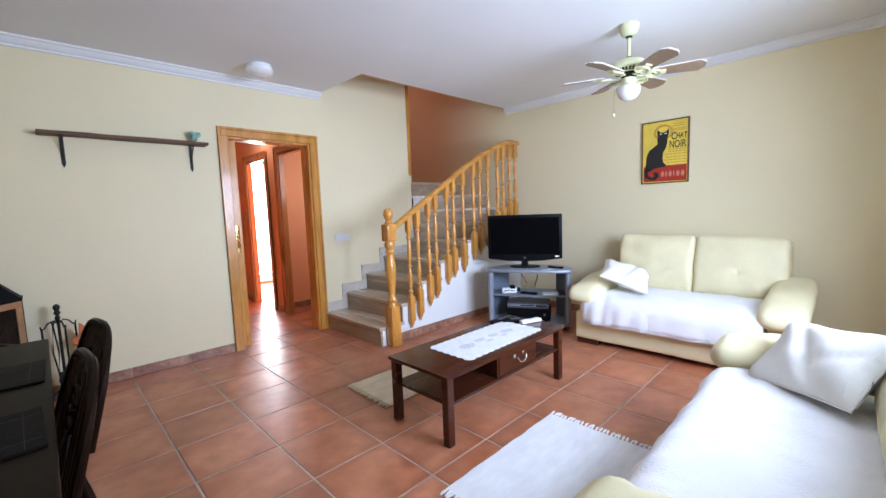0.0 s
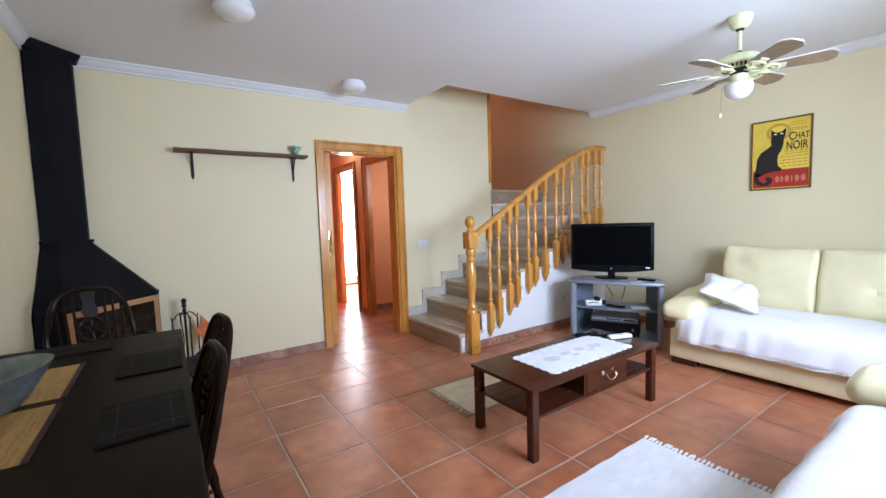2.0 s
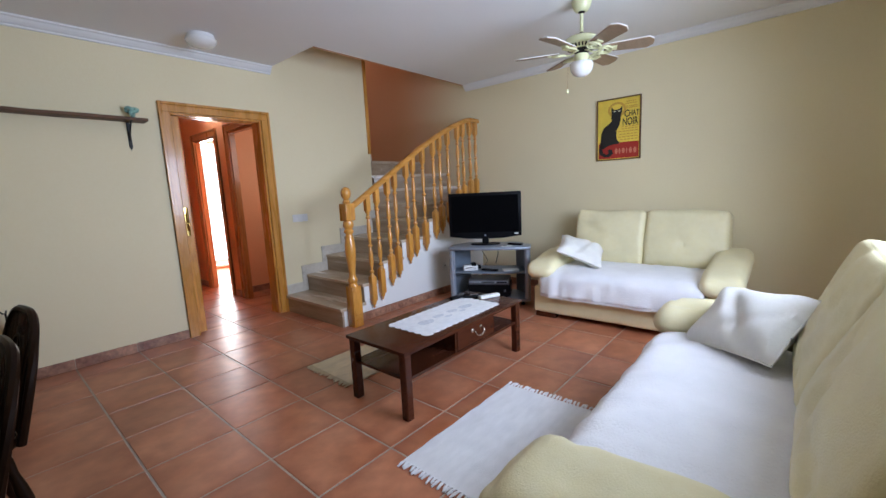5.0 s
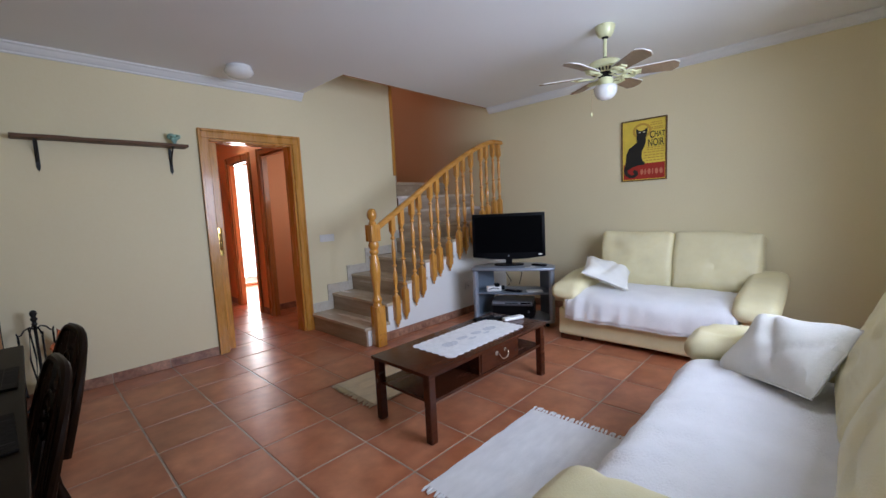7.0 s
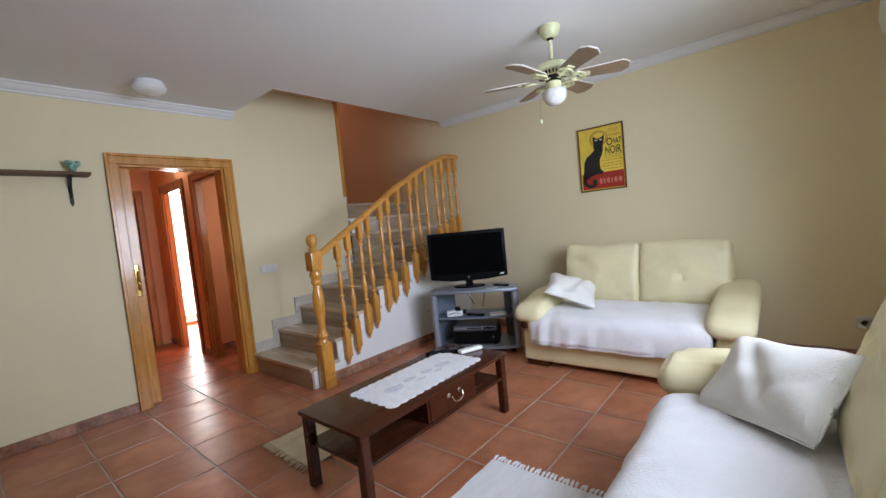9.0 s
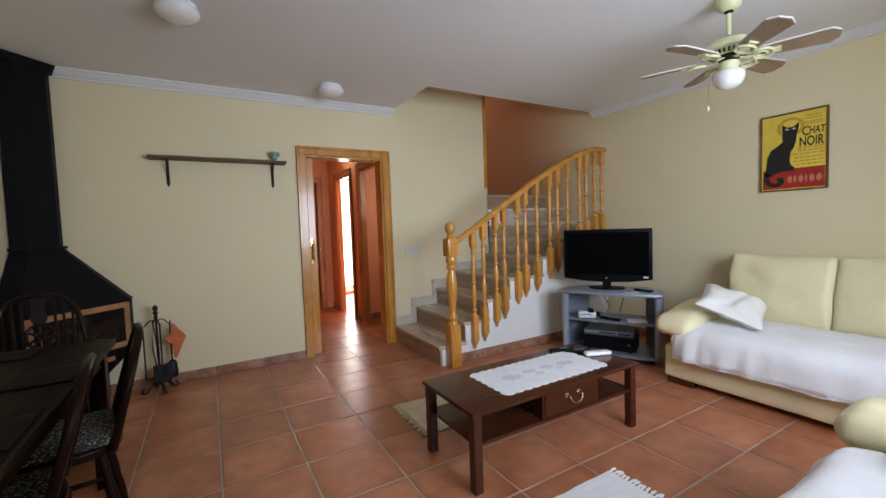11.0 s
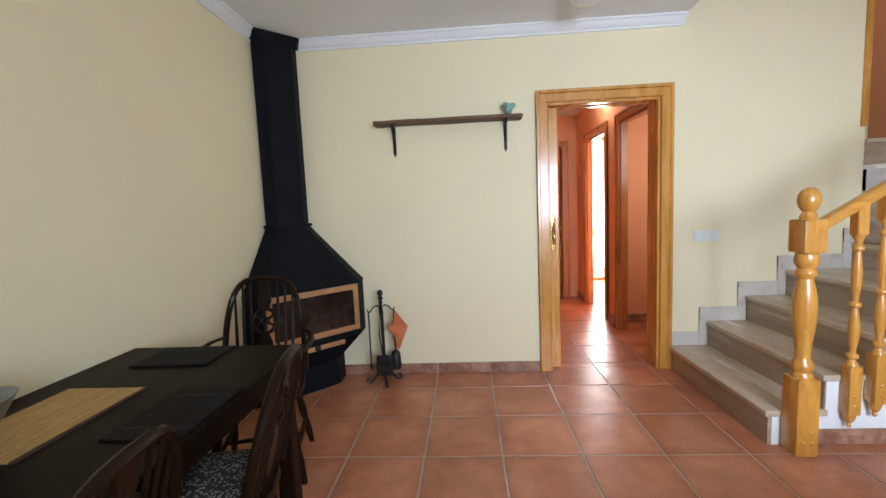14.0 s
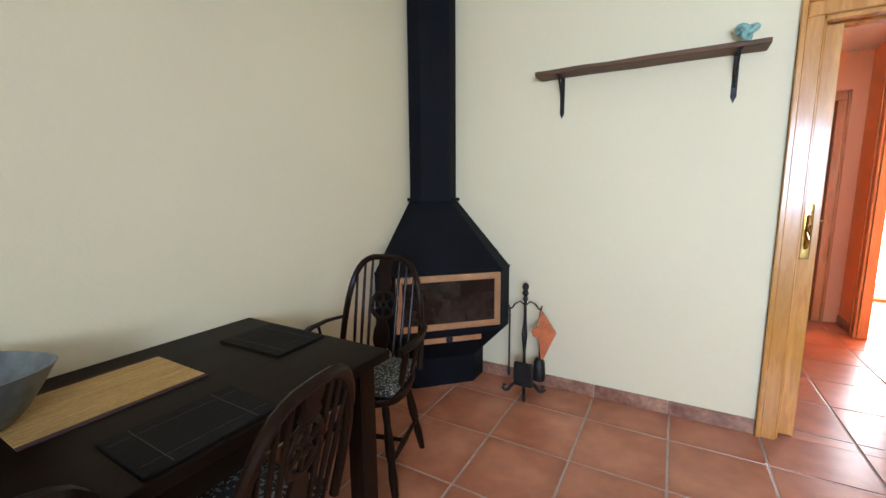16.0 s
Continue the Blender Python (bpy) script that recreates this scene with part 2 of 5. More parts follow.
GREY_PLASTIC = material("grey_plastic", (0.28, 0.28, 0.29), 0.4, vary=0.05, scale=8, fine=60, bump=0.01)
GREY_DARK = material("dark_grey_plastic", (0.07, 0.07, 0.078), 0.4, vary=0.05, scale=8, fine=60, bump=0.01)
IVORY = material("pale_ivory_enamel", (0.74, 0.74, 0.44), 0.3, vary=0.05, scale=8, fine=50, bump=0.01, coat=0.2)
BLADE = wood("limed_blade_wood", (0.30, 0.205, 0.13), (0.22, 0.14, 0.085), 0.45, 0.1, "x", 10)
BLADE_EDGE = material("white_blade_edge", (0.80, 0.79, 0.75), 0.45, vary=0.03, scale=8, fine=50, bump=0.01)
OPAL = material("opal_lamp_glass", (0.86, 0.86, 0.84), 0.2, vary=0.02, scale=4, fine=40, bump=0.0, coat=0.4)
PEWTER = material("hammered_zinc", (0.20, 0.23, 0.24), 0.42, metal=0.6, vary=0.2, scale=9, fine=30, bump=0.07, bump_scale=26)
BAMBOO = material("golden_bamboo_mat", (0.50, 0.275, 0.07), 0.55, vary=0.14, scale=6, fine=70, bump=0.1, bump_scale=150, stretch=(2.5, 1.5, 1), second=(0.58, 0.36, 0.115))
CLOTH_RED = material("dark_maroon_binding", (0.06, 0.022, 0.020), 0.85, vary=0.1, scale=20, fine=150, bump=0.06)
SLATE = material("black_slate", (0.009, 0.0075, 0.007), 0.6, spec=0.08, vary=0.2, scale=9, fine=60, bump=0.05)
CHALK = material("pale_stitching", (0.055, 0.05, 0.046), 0.8, vary=0.2, scale=40, fine=150, bump=0.0)
SUEDE = material("orange_suede", (0.62, 0.17, 0.055), 0.85, vary=0.15, scale=12, fine=90, bump=0.08, sheen=0.3)
JADE = material("turquoise_ceramic", (0.30, 0.50, 0.42), 0.35, vary=0.2, scale=14, fine=60, bump=0.05)
LACE = material("white_lace", (0.87, 0.87, 0.88), 0.9, vary=0.05, scale=30, fine=220, bump=0.15, bump_scale=260)
LACE_OPEN = material("open_lace_ground", (0.68, 0.70, 0.75), 0.9, vary=0.10, scale=60, fine=260, bump=0.15, bump_scale=260)
POSTER_Y = material("poster_yellow", (0.84, 0.63, 0.085), 0.5, vary=0.06, scale=8, fine=50, bump=0.01)
POSTER_R = material("poster_red", (0.42, 0.030, 0.018), 0.5, vary=0.08, scale=8, fine=50, bump=0.01)
POSTER_K = material("poster_black", (0.018, 0.017, 0.015), 0.5, vary=0.1, scale=8, fine=50, bump=0.0)
POSTER_O = material("poster_ochre", (0.62, 0.36, 0.05), 0.5, vary=0.06, scale=8, fine=50, bump=0.0)
POSTER_W = material("poster_pale_cream", (0.80, 0.78, 0.62), 0.5, vary=0.04, scale=8, fine=50, bump=0.0)
POSTER_P = material("poster_pale_red", (0.62, 0.22, 0.13), 0.5, vary=0.06, scale=8, fine=50, bump=0.0)
FRAME_WOOD = wood("thin_brown_frame", (0.15, 0.075, 0.022), (0.08, 0.04, 0.014), 0.4, 0.2, "z")
PAPER = material("white_paper", (0.78, 0.78, 0.75), 0.7, vary=0.03, scale=8, fine=60, bump=0.0)


def spotted(name):
    """Woven seat fabric, black with pale specks."""
    m = material(name, (0.03, 0.028, 0.022), 0.9, vary=0.1, scale=30, fine=120, bump=0.08)
    n, link = m.node_tree.nodes, m.node_tree.links.new
    vo = n.new("ShaderNodeTexVoronoi")
    vo.inputs["Scale"].default_value = 92
    tc = next(x for x in n if x.type == "TEX_COORD")
    link(tc.outputs["Object"], vo.inputs["Vector"])
    ramp = n.new("ShaderNodeMapRange")
    ramp.inputs[1].default_value, ramp.inputs[2].default_value = 0.42, 0.34
    link(vo.outputs["Distance"], ramp.inputs[0])
    mix = n.new("ShaderNodeMix")
    mix.data_type = "RGBA"
    mix.inputs[7].default_value = (0.30, 0.28, 0.22, 1)
    bsdf = n["Principled BSDF"]
    link(ramp.outputs[0], mix.inputs[0])
    link(bsdf.inputs["Base Color"].links[0].from_socket, mix.inputs[6])
    link(mix.outputs[2], bsdf.inputs["Base Color"])
    return m


SPOTTED = spotted("black_and_cream_speckled_fabric")



def bounce_tinted(name):
    """Cream paint with the stairwell's warm bounce put into its colour, passing to salmon."""
    m = material(name, (0.83, 0.735, 0.485), 0.75, vary=0.025, scale=0.8, fine=55, bump=0.025, bump_scale=90)
    n, link = m.node_tree.nodes, m.node_tree.links.new
    tc = next(x for x in n if x.type == "TEX_COORD")
    sep = n.new("ShaderNodeSeparateXYZ")
    link(tc.outputs["Object"], sep.inputs[0])
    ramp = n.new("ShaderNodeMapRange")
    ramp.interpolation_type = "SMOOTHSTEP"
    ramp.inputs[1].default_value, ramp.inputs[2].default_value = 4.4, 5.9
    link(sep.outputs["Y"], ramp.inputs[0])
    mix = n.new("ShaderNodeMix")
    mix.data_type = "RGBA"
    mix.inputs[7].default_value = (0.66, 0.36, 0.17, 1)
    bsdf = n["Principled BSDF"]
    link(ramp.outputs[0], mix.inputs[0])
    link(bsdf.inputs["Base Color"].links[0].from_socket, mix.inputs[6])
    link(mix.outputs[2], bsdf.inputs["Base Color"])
    return m


BOUNCE_TINTED = bounce_tinted("cream_with_warm_bounce")

# ---- mesh helpers ----


def finish(name, bm, mat, smooth=False, angle=40):
    me = bpy.data.meshes.new(name)
    bmesh.ops.recalc_face_normals(bm, faces=bm.faces[:])
    if smooth:
        lim = radians(angle)
        for f in bm.faces:
            f.smooth = True
        for e in bm.edges:
            if len(e.link_faces) == 2 and e.calc_face_angle(0) > lim:
                e.smooth = False
    bm.to_mesh(me)
    bm.free()
    me.materials.append(mat)
    return me


def part(name, bm, mat, parent=None, label="", smooth=False):
    ob = new(name, finish(name, bm, mat, smooth))
    if parent:
        ob.parent = parent
    if label:
        tagged(ob, label)
    return ob


def thing(name, m, label, category, group=""):
    ob = new(name)
    ob.matrix_basis = m
    ob.empty_display_size = 0.1
    return tagged(ob, label, category, group)


def structure(name, bm, mat, label, category, smooth=False):
    return tagged(part(name, bm, mat, None, "", smooth), label, category, "", "structure")


def box(bm, x0, x1, y0, y1, z0, z1, bevel=0.0, seg=1):
    g = bmesh.ops.create_cube(bm, size=1)
    vs = g["verts"]
    for v in vs:
        v.co = Vector(((x0 + x1) / 2 + v.co.x * (x1 - x0), (y0 + y1) / 2 + v.co.y * (y1 - y0), (z0 + z1) / 2 + v.co.z * (z1 - z0)))
    if bevel:
        es = list({e for v in vs for e in v.link_edges})
        bmesh.ops.bevel(bm, geom=es, offset=bevel, segments=seg, profile=0.6, affect="EDGES")
    return bm


def boxes(*rows, bevel=0.0):
    bm = bmesh.new()
    for r in rows:
        box(bm, *r, bevel=bevel)
    return bm


def prism(bm, poly, h0, h1, axis="z", taper=None):
    """A solid with the outline poly, drawn out along one axis. taper: the outline at the far end."""
    put = {"z": lambda a, b, h: (a, b, h), "y": lambda a, b, h: (a, h, b), "x": lambda a, b, h: (h, a, b)}[axis]
    low = [bm.verts.new(put(a, b, h0)) for a, b in poly]
    top = [bm.verts.new(put(a, b, h1)) for a, b in (taper or poly)]
    k = len(poly)
    for i in range(k):
        bm.faces.new((low[i], low[(i + 1) % k], top[(i + 1) % k], top[i]))
    bm.faces.new(low[::-1])
    bm.faces.new(top)
    return bm


def lathe(bm, profile, seg=16, at=(0, 0, 0), m=None):
    """profile: rows of (radius, height); closed at both ends."""
    rings = []
    for r, z in profile:
        ring = []
        for i in range(seg):
            a = 2 * math.pi * i / seg
            p = Vector((r * math.cos(a) + at[0], r * math.sin(a) + at[1], z + at[2]))
            ring.append(bm.verts.new(m @ p if m else p))
        rings.append(ring)
    for a, b in zip(rings, rings[1:]):
        for i in range(seg):
            bm.faces.new((a[i], a[(i + 1) % seg], b[(i + 1) % seg], b[i]))
    bm.faces.new(rings[0][::-1])
    bm.faces.new(rings[-1])
    return bm


def tube(bm, pts, r, seg=8, closed=False, flat=1.0):
    """A round bar along points; r is one radius or one a point."""
    pts = [Vector(p) for p in pts]
    k = len(pts)
    rings = []
    up = Vector((0, 0, 1))
    for i, p in enumerate(pts):
        a = pts[i - 1] if i or closed else p
        b = pts[(i + 1) % k] if i < k - 1 or closed else p
        d = (b - a).normalized()
        side = d.cross(up)
        if side.length < 0.05:
            side = d.cross(Vector((1, 0, 0)))
        side.normalize()
        nor = side.cross(d)
        rad = r[i] if isinstance(r, (list, tuple)) else r
        rings.append([bm.verts.new(p + rad * (math.cos(t) * side + flat * math.sin(t) * nor)) for t in [2 * math.pi * j / seg for j in range(seg)]])
    pairs = list(zip(rings, rings[1:])) + ([(rings[-1], rings[0])] if closed else [])
    for a, b in pairs:
        for j in range(seg):
            bm.faces.new((a[j], a[(j + 1) % seg], b[(j + 1) % seg], b[j]))
    if not closed:
        bm.faces.new(rings[0][::-1])
        bm.faces.new(rings[-1])
    return bm


def cushion(bm, x0, x1, y0, y1, z0, z1, r=0.05, n=10, bulge=(0, 0, 0), wrinkle=0.0, m=None, seed=0):
    """A padded block: rounded edges, swelling sides, slight creases."""
    c = Vector(((x0 + x1) / 2, (y0 + y1) / 2, (z0 + z1) / 2))
    h = Vector(((x1 - x0) / 2, (y1 - y0) / 2, (z1 - z0) / 2))
    cache = {}

    def spot(u):
        key = tuple(round(q, 4) for q in u)
        if key in cache:
            return cache[key]
        p = Vector((u[0] * h.x, u[1] * h.y, u[2] * h.z))
        inner = Vector([max(-(h[i] - r), min(h[i] - r, p[i])) for i in range(3)])
        d = p - inner
        q = inner + d.normalized() * r if d.length > 1e-9 else p
        f = [(1 - u[i] ** 2) for i in range(3)]
        q = Vector((q.x + bulge[0] * u[0] * f[1] * f[2], q.y + bulge[1] * u[1] * f[0] * f[2], q.z + bulge[2] * u[2] * f[0] * f[1]))
        if wrinkle:
            q += wrinkle * noise.noise_vector((q + c) * 5.0 + Vector((seed, seed * 2, 0))) + 0.5 * wrinkle * noise.noise_vector((q + c) * 14.0)
        q = q + c
        cache[key] = bm.verts.new(m @ q if m else q)
        return cache[key]

    # steps crowd at the edges so that the rounding is smooth
    us = [math.sin(math.pi / 2 * (-1 + 2 * i / n)) for i in range(n + 1)]
    for ax in range(3):
        for s in (-1, 1):
            for i in range(n):
                for j in range(n):
                    quad = []
                    for a, b in ((us[i], us[j]), (us[i + 1], us[j]), (us[i + 1], us[j + 1]), (us[i], us[j + 1])):
                        u = [0, 0, 0]
                        u[ax], u[(ax + 1) % 3], u[(ax + 2) % 3] = s, a, b
                        quad.append(spot(u))
                    if len(set(quad)) == 4:
                        bm.faces.new(quad)
    return bm


def copies(name, mesh_ob, places, parent):
    """More pieces on the mesh of one piece."""
    for p in places:
        ob = new(name, mesh_ob.data)
        ob.parent = parent
        ob.location = p


# ---- the living room and what lies behind it ----
XW, XE, YS, YN, ZC = -0.095, 5.20, 0.50, 5.30, 2.575
WALL = 0.16
DOOR_L, DOOR_R, DOOR_H = 1.985, 2.795, 2.03
ST_Y, OPEN_X, OPEN_Y = 4.29, 2.95, 4.48  # the stair's open side; where the ceiling opening begins
LAND_X = 4.20  # end of the north wall, at which the stair turns

structure("wall_north", boxes((XW - WALL, DOOR_L, YN, YN + WALL, 0, ZC + 0.3), (DOOR_R, LAND_X, YN, YN + WALL, 0, 5.0),
                              (DOOR_L, DOOR_R, YN, YN + WALL, DOOR_H, ZC + 0.3), (XW - WALL, DOOR_R, YN, YN + WALL, ZC + 0.3, 5.0)),
          CREAM, "cream painted wall with the sliding door and shelf", "wall")
structure("wall_west", boxes((XW - WALL, XW, YS - WALL, YN, 0, ZC + 0.3)), CREAM, "plain cream painted wall beside the dining table", "wall")
structure("wall_east", boxes((XE, XE + WALL, YS - WALL, YN, 0, 5.0)), BOUNCE_TINTED, "cream painted wall behind the two-seat sofa", "wall")
structure("wall_south", boxes((XW, 1.93, YS - WALL, YS, 0, ZC), (3.63, XE, YS - WALL, YS, 0, ZC), (1.93, 3.63, YS - WALL, YS, 2.13, ZC), (1.93, 3.63, YS - WALL, YS, 0, 0.90)),
          CREAM, "cream painted wall with a wide window opening", "wall")
structure("ceiling", boxes((XW - WALL, OPEN_X, YS - WALL, YN, ZC, ZC + 0.3), (OPEN_X, XE + WALL, YS - WALL, OPEN_Y, ZC, ZC + 0.3)),
          CEILING, "smooth white painted ceiling with a stair opening", "ceiling")
structure("wall_stairwell_east", boxes((XE, XE + WALL, YN, 7.3, 0, 5.0)), BOUNCE_TINTED, "upper stairwell wall with warm bounce light in its colour", "wall")
structure("wall_stairwell", boxes((LAND_X, XE + WALL, 7.3, 7.3 + WALL, 0, 5.0), (LAND_X - WALL, LAND_X, YN + WALL, 7.3 + WALL, 0, 5.0)),
          SALMON, "salmon painted walls of the upper stairwell", "wall")
structure("wall_upper", boxes((OPEN_X - WALL, OPEN_X, OPEN_Y, YN, ZC + 0.3, 5.0), (OPEN_X - WALL, XE, OPEN_Y - WALL, OPEN_Y, ZC + 0.3, 5.0)), SALMON, "salmon painted walls above the stair opening", "wall")
structure("ceiling_upper", boxes((OPEN_X - WALL, XE + WALL, ST_Y - WALL, 7.5, 5.0, 5.1)), CEILING, "white ceiling above the stairwell", "ceiling")
# thin painted edge round the stair opening
structure("trim_opening", boxes((OPEN_X, XE, OPEN_Y - 0.002, OPEN_Y + 0.012, ZC - 0.004, ZC + 0.05)),
          DOOR_RED, "thin brown edge strip of the stair opening", "trim")
structure("trim_stair_corner", boxes((LAND_X - 0.035, LAND_X + 0.012, YN - 0.012, YN + 0.05, 1.74, 5.0), bevel=0.004), PINE, "honey pine corner strip on the wall end", "trim")


def crown(bm, run, flip):
    """Stepped moulding along x or y under the ceiling."""
    prof = [(0, 0), (0.062, 0), (0.062, -0.012), (0.05, -0.018), (0.041, -0.033), (0.027, -0.05), (0.015, -0.058), (0.015, -0.071), (0, -0.073)]
    axis, wall, a, b = run
    prism(bm, [(wall + flip * p, ZC + q) for p, q in prof], a, b, axis)
    return bm


structure("trim_crown_north", crown(bmesh.new(), ("x", YN, XW, OPEN_X), -1), TRIM_WHITE, "white stepped plaster crown moulding", "moulding")
structure("trim_crown_west", crown(bmesh.new(), ("y", XW, YS, YN - 0.062), 1), TRIM_WHITE, "white stepped plaster crown moulding", "moulding")
structure("trim_crown_east", crown(bmesh.new(), ("y", XE, YS, OPEN_Y), -1), TRIM_WHITE, "white stepped plaster crown moulding", "moulding")

# hall
HX, HEND, HC, HT = 2.88, 7.86, 2.46, 0.06
D2, D1 = (5.56, 6.30), (6.72, 7.40)  # the hall's two doorways
structure("wall_hall_east", boxes((HX, HX + HT, YN + WALL, D2[0], 0, HC), (HX, HX + HT, D2[1], D1[0], 0, HC), (HX, HX + HT, D1[1], 9.2, 0, HC),
                                  (HX, HX + HT, D2[0], D2[1], 2.05, HC), (HX, HX + HT, D1[0], D1[1], 2.05, HC)), SALMON, "salmon painted hall wall with two doorways", "wall")
structure("wall_hall_end", boxes((1.6, 1.95, HEND, HEND + 0.1, 0, HC), (2.68, HX, HEND, HEND + 0.1, 0, HC), (1.95, 2.68, HEND, HEND + 0.1, 2.05, HC)), SALMON, "salmon painted end wall of the hall", "wall")
structure("wall_hall_west", boxes((1.6, 1.7, YN + WALL, HEND, 0, HC)), SALMON, "salmon painted hall wall", "wall")
structure("ceiling_hall", boxes((1.6, LAND_X - WALL, YN + WALL, 9.3, HC, HC + 0.1)), CEILING, "white painted hall ceiling", "ceiling")
structure("wall_side_room", boxes((HX + HT, LAND_X - WALL, 6.58, 6.68, 0, HC), (3.95, LAND_X - WALL, YN + WALL, 6.58, 0, HC)), SALMON, "salmon painted wall of the side room", "wall")
structure("wall_far_room", boxes((4.6, 4.7, 7.46, 9.2, 0, HC), (LAND_X - WALL, 4.7, 7.4, 7.46, 0, HC), (HX, 3.05, 9.1, 9.2, 0, HC), (4.45, 4.5, 9.1, 9.2, 0, HC), (3.05, 4.45, 9.1, 9.2, 2.3, HC), (3.05, 4.45, 9.1, 9.2, 0, 0.02)),
          SALMON, "salmon painted walls of the far sunny room", "wall")
structure("wall_end_room", boxes((1.6, HX, 9.1, 9.2, 0, HC), (1.5, 1.6, HEND, 9.2, 0, HC)), CREAM, "pale walls of the room at the hall's end", "wall")
# bright outdoors past the far glazed door
back = structure("backdrop", boxes((1.5, 7.5, 10.4, 10.45, -0.5, 4.0)), glowing("bright_outdoors", (1.0, 0.99, 0.97), 9.0), "bright overexposed daylight outside the far door", "backdrop")

# ground slab under all
structure("floor_slab", boxes((-3, 8, -3, 12, -0.20, -0.012)), GROUT, "grey grout and slab under the floor tiles", "floor")


def casing(name, axis, a, b, top, face, out, width=0.085, proud=0.022, mat=PINE, label="honey pine door casing"):
    """Moulded architrave round an opening from a to b on a wall face; out: which way it stands proud."""
    bm = bmesh.new()
    lo, hi = sorted((face, face + out * proud))
    lo2, hi2 = sorted((face, face + out * (proud + 0.008)))

    def bar(a0, a1, z0, z1, l, h):
        if axis == "x":
            box(bm, a0, a1, l, h, z0, z1, 0.004)
        else:
            box(bm, l, h, a0, a1, z0, z1, 0.004)

    for s, e in ((a, -1), (b, 1)):
        p, q = sorted((s, s + e * width))
        bar(p, q, 0.0, top, lo, hi)
        p, q = sorted((s + e * (width - 0.024), s + e * width))
        bar(p, q, 0.0, top + width, lo2, hi2)
    bar(a - width + 0.024, b + width - 0.024, top, top + width - 0.024, lo, hi)
    bar(a - width + 0.024, b + width - 0.024, top + width - 0.024, top + width, lo2, hi2)
    return structure(name, bm, mat, label, "door frame")


casing("door_frame_1", "x", DOOR_L, DOOR_R, DOOR_H, YN, -1)
casing("door_frame_1_hall", "x", DOOR_L, DOOR_R, DOOR_H, YN + WALL, 1)
structure("door_lining_1", boxes((DOOR_L, DOOR_L + 0.012, YN, YN + 0.05, 0, DOOR_H), (DOOR_R - 0.02, DOOR_R, YN - 0.004, YN + WALL + 0.004, 0, DOOR_H),
                                 (DOOR_L, DOOR_R - 0.02, YN, YN + 0.05, DOOR_H - 0.02, DOOR_H), (DOOR_L, DOOR_R - 0.02, YN + 0.105, YN + WALL, DOOR_H - 0.02, DOOR_H), bevel=0.003), PINE, "honey pine door lining", "door frame")
casing("door_frame_2", "y", D2[0], D2[1], 2.05, HX, -1, mat=DOOR_RED, label="reddish wood casing of a hall doorway")
casing("door_frame_3", "y", D1[0], D1[1], 2.05, HX, -1, mat=DOOR_RED, label="reddish wood casing of a hall doorway")
for k, (a, b) in enumerate((D2, D1)):
    structure(f"door_lining_{k + 2}", boxes((HX - 0.004, HX + HT + 0.004, a, a + 0.02, 0, 2.05), (HX - 0.004, HX + HT + 0.004, b - 0.02, b, 0, 2.05), (HX - 0.004, HX + HT + 0.004, a + 0.02, b - 0.02, 2.03, 2.05), bevel=0.003),
              DOOR_RED, "reddish wood door lining", "door frame")
casing("door_frame_4", "x", 1.95, 2.68, 2.05, HEND, -1, mat=DOOR_RED, label="reddish wood casing at the hall's end")
structure("window_far", boxes((3.05, 3.10, 9.08, 9.14, 0.02, 2.3), (4.40, 4.45, 9.08, 9.14, 0.02, 2.3), (3.10, 4.40, 9.08, 9.14, 2.25, 2.3), (3.10, 4.40, 9.08, 9.14, 0.02, 0.06), bevel=0.004),
          TRIM_WHITE, "white framed glazed door of the far room", "window")

# ---- stair ----
RISE = 0.184
stair_wall = bmesh.new()
fronts = [2.86 + 0.275 * i for i in range(4)] + [4.135]
outline = [(fronts[0] + 0.02, 0.0)]
for i, x in enumerate(fronts):
    outline += [(x + 0.02, RISE * i + (0 if i == 0 else -0.0)), (x + 0.02, RISE * (i + 1) - 0.034)]
outline = [outline[0]] + outline[2:]
outline += [(4.64, RISE * 5 - 0.034), (4.64, RISE * 6 - 0.034), (XE, RISE * 6 - 0.034), (XE, 0.0)]
prism(stair_wall, outline, ST_Y, ST_Y + 0.10, "y")
staircase = structure("staircase", stair_wall, WHITE_WALL, "veined marble staircase with a white plastered side", "staircase")


def tread(x0, x1, z, y0=ST_Y - 0.012, y1=YN):
    return box(bmesh.new(), x0, x1, y0, y1, z - 0.032, z, 0.006, 2)


for i, x in enumerate(fronts):
    nxt = fronts[i + 1] + 0.03 if i < 4 else LAND_X + 0.25
    if i < 4:
        part("tread", tread(x, nxt, RISE * (i + 1)), MARBLE, staircase)
    part("riser", boxes((x + 0.016, x + 0.036, ST_Y + 0.001 if i else ST_Y - 0.006, YN, RISE * i, RISE * (i + 1) - 0.033)), MARBLE_RISER_SHADED, staircase)
    part("tread_end", boxes((x + 0.02, x + 0.10, ST_Y - 0.005, ST_Y + 0.001, RISE * i, RISE * (i + 1) - 0.034)), WHITE_WALL, staircase)
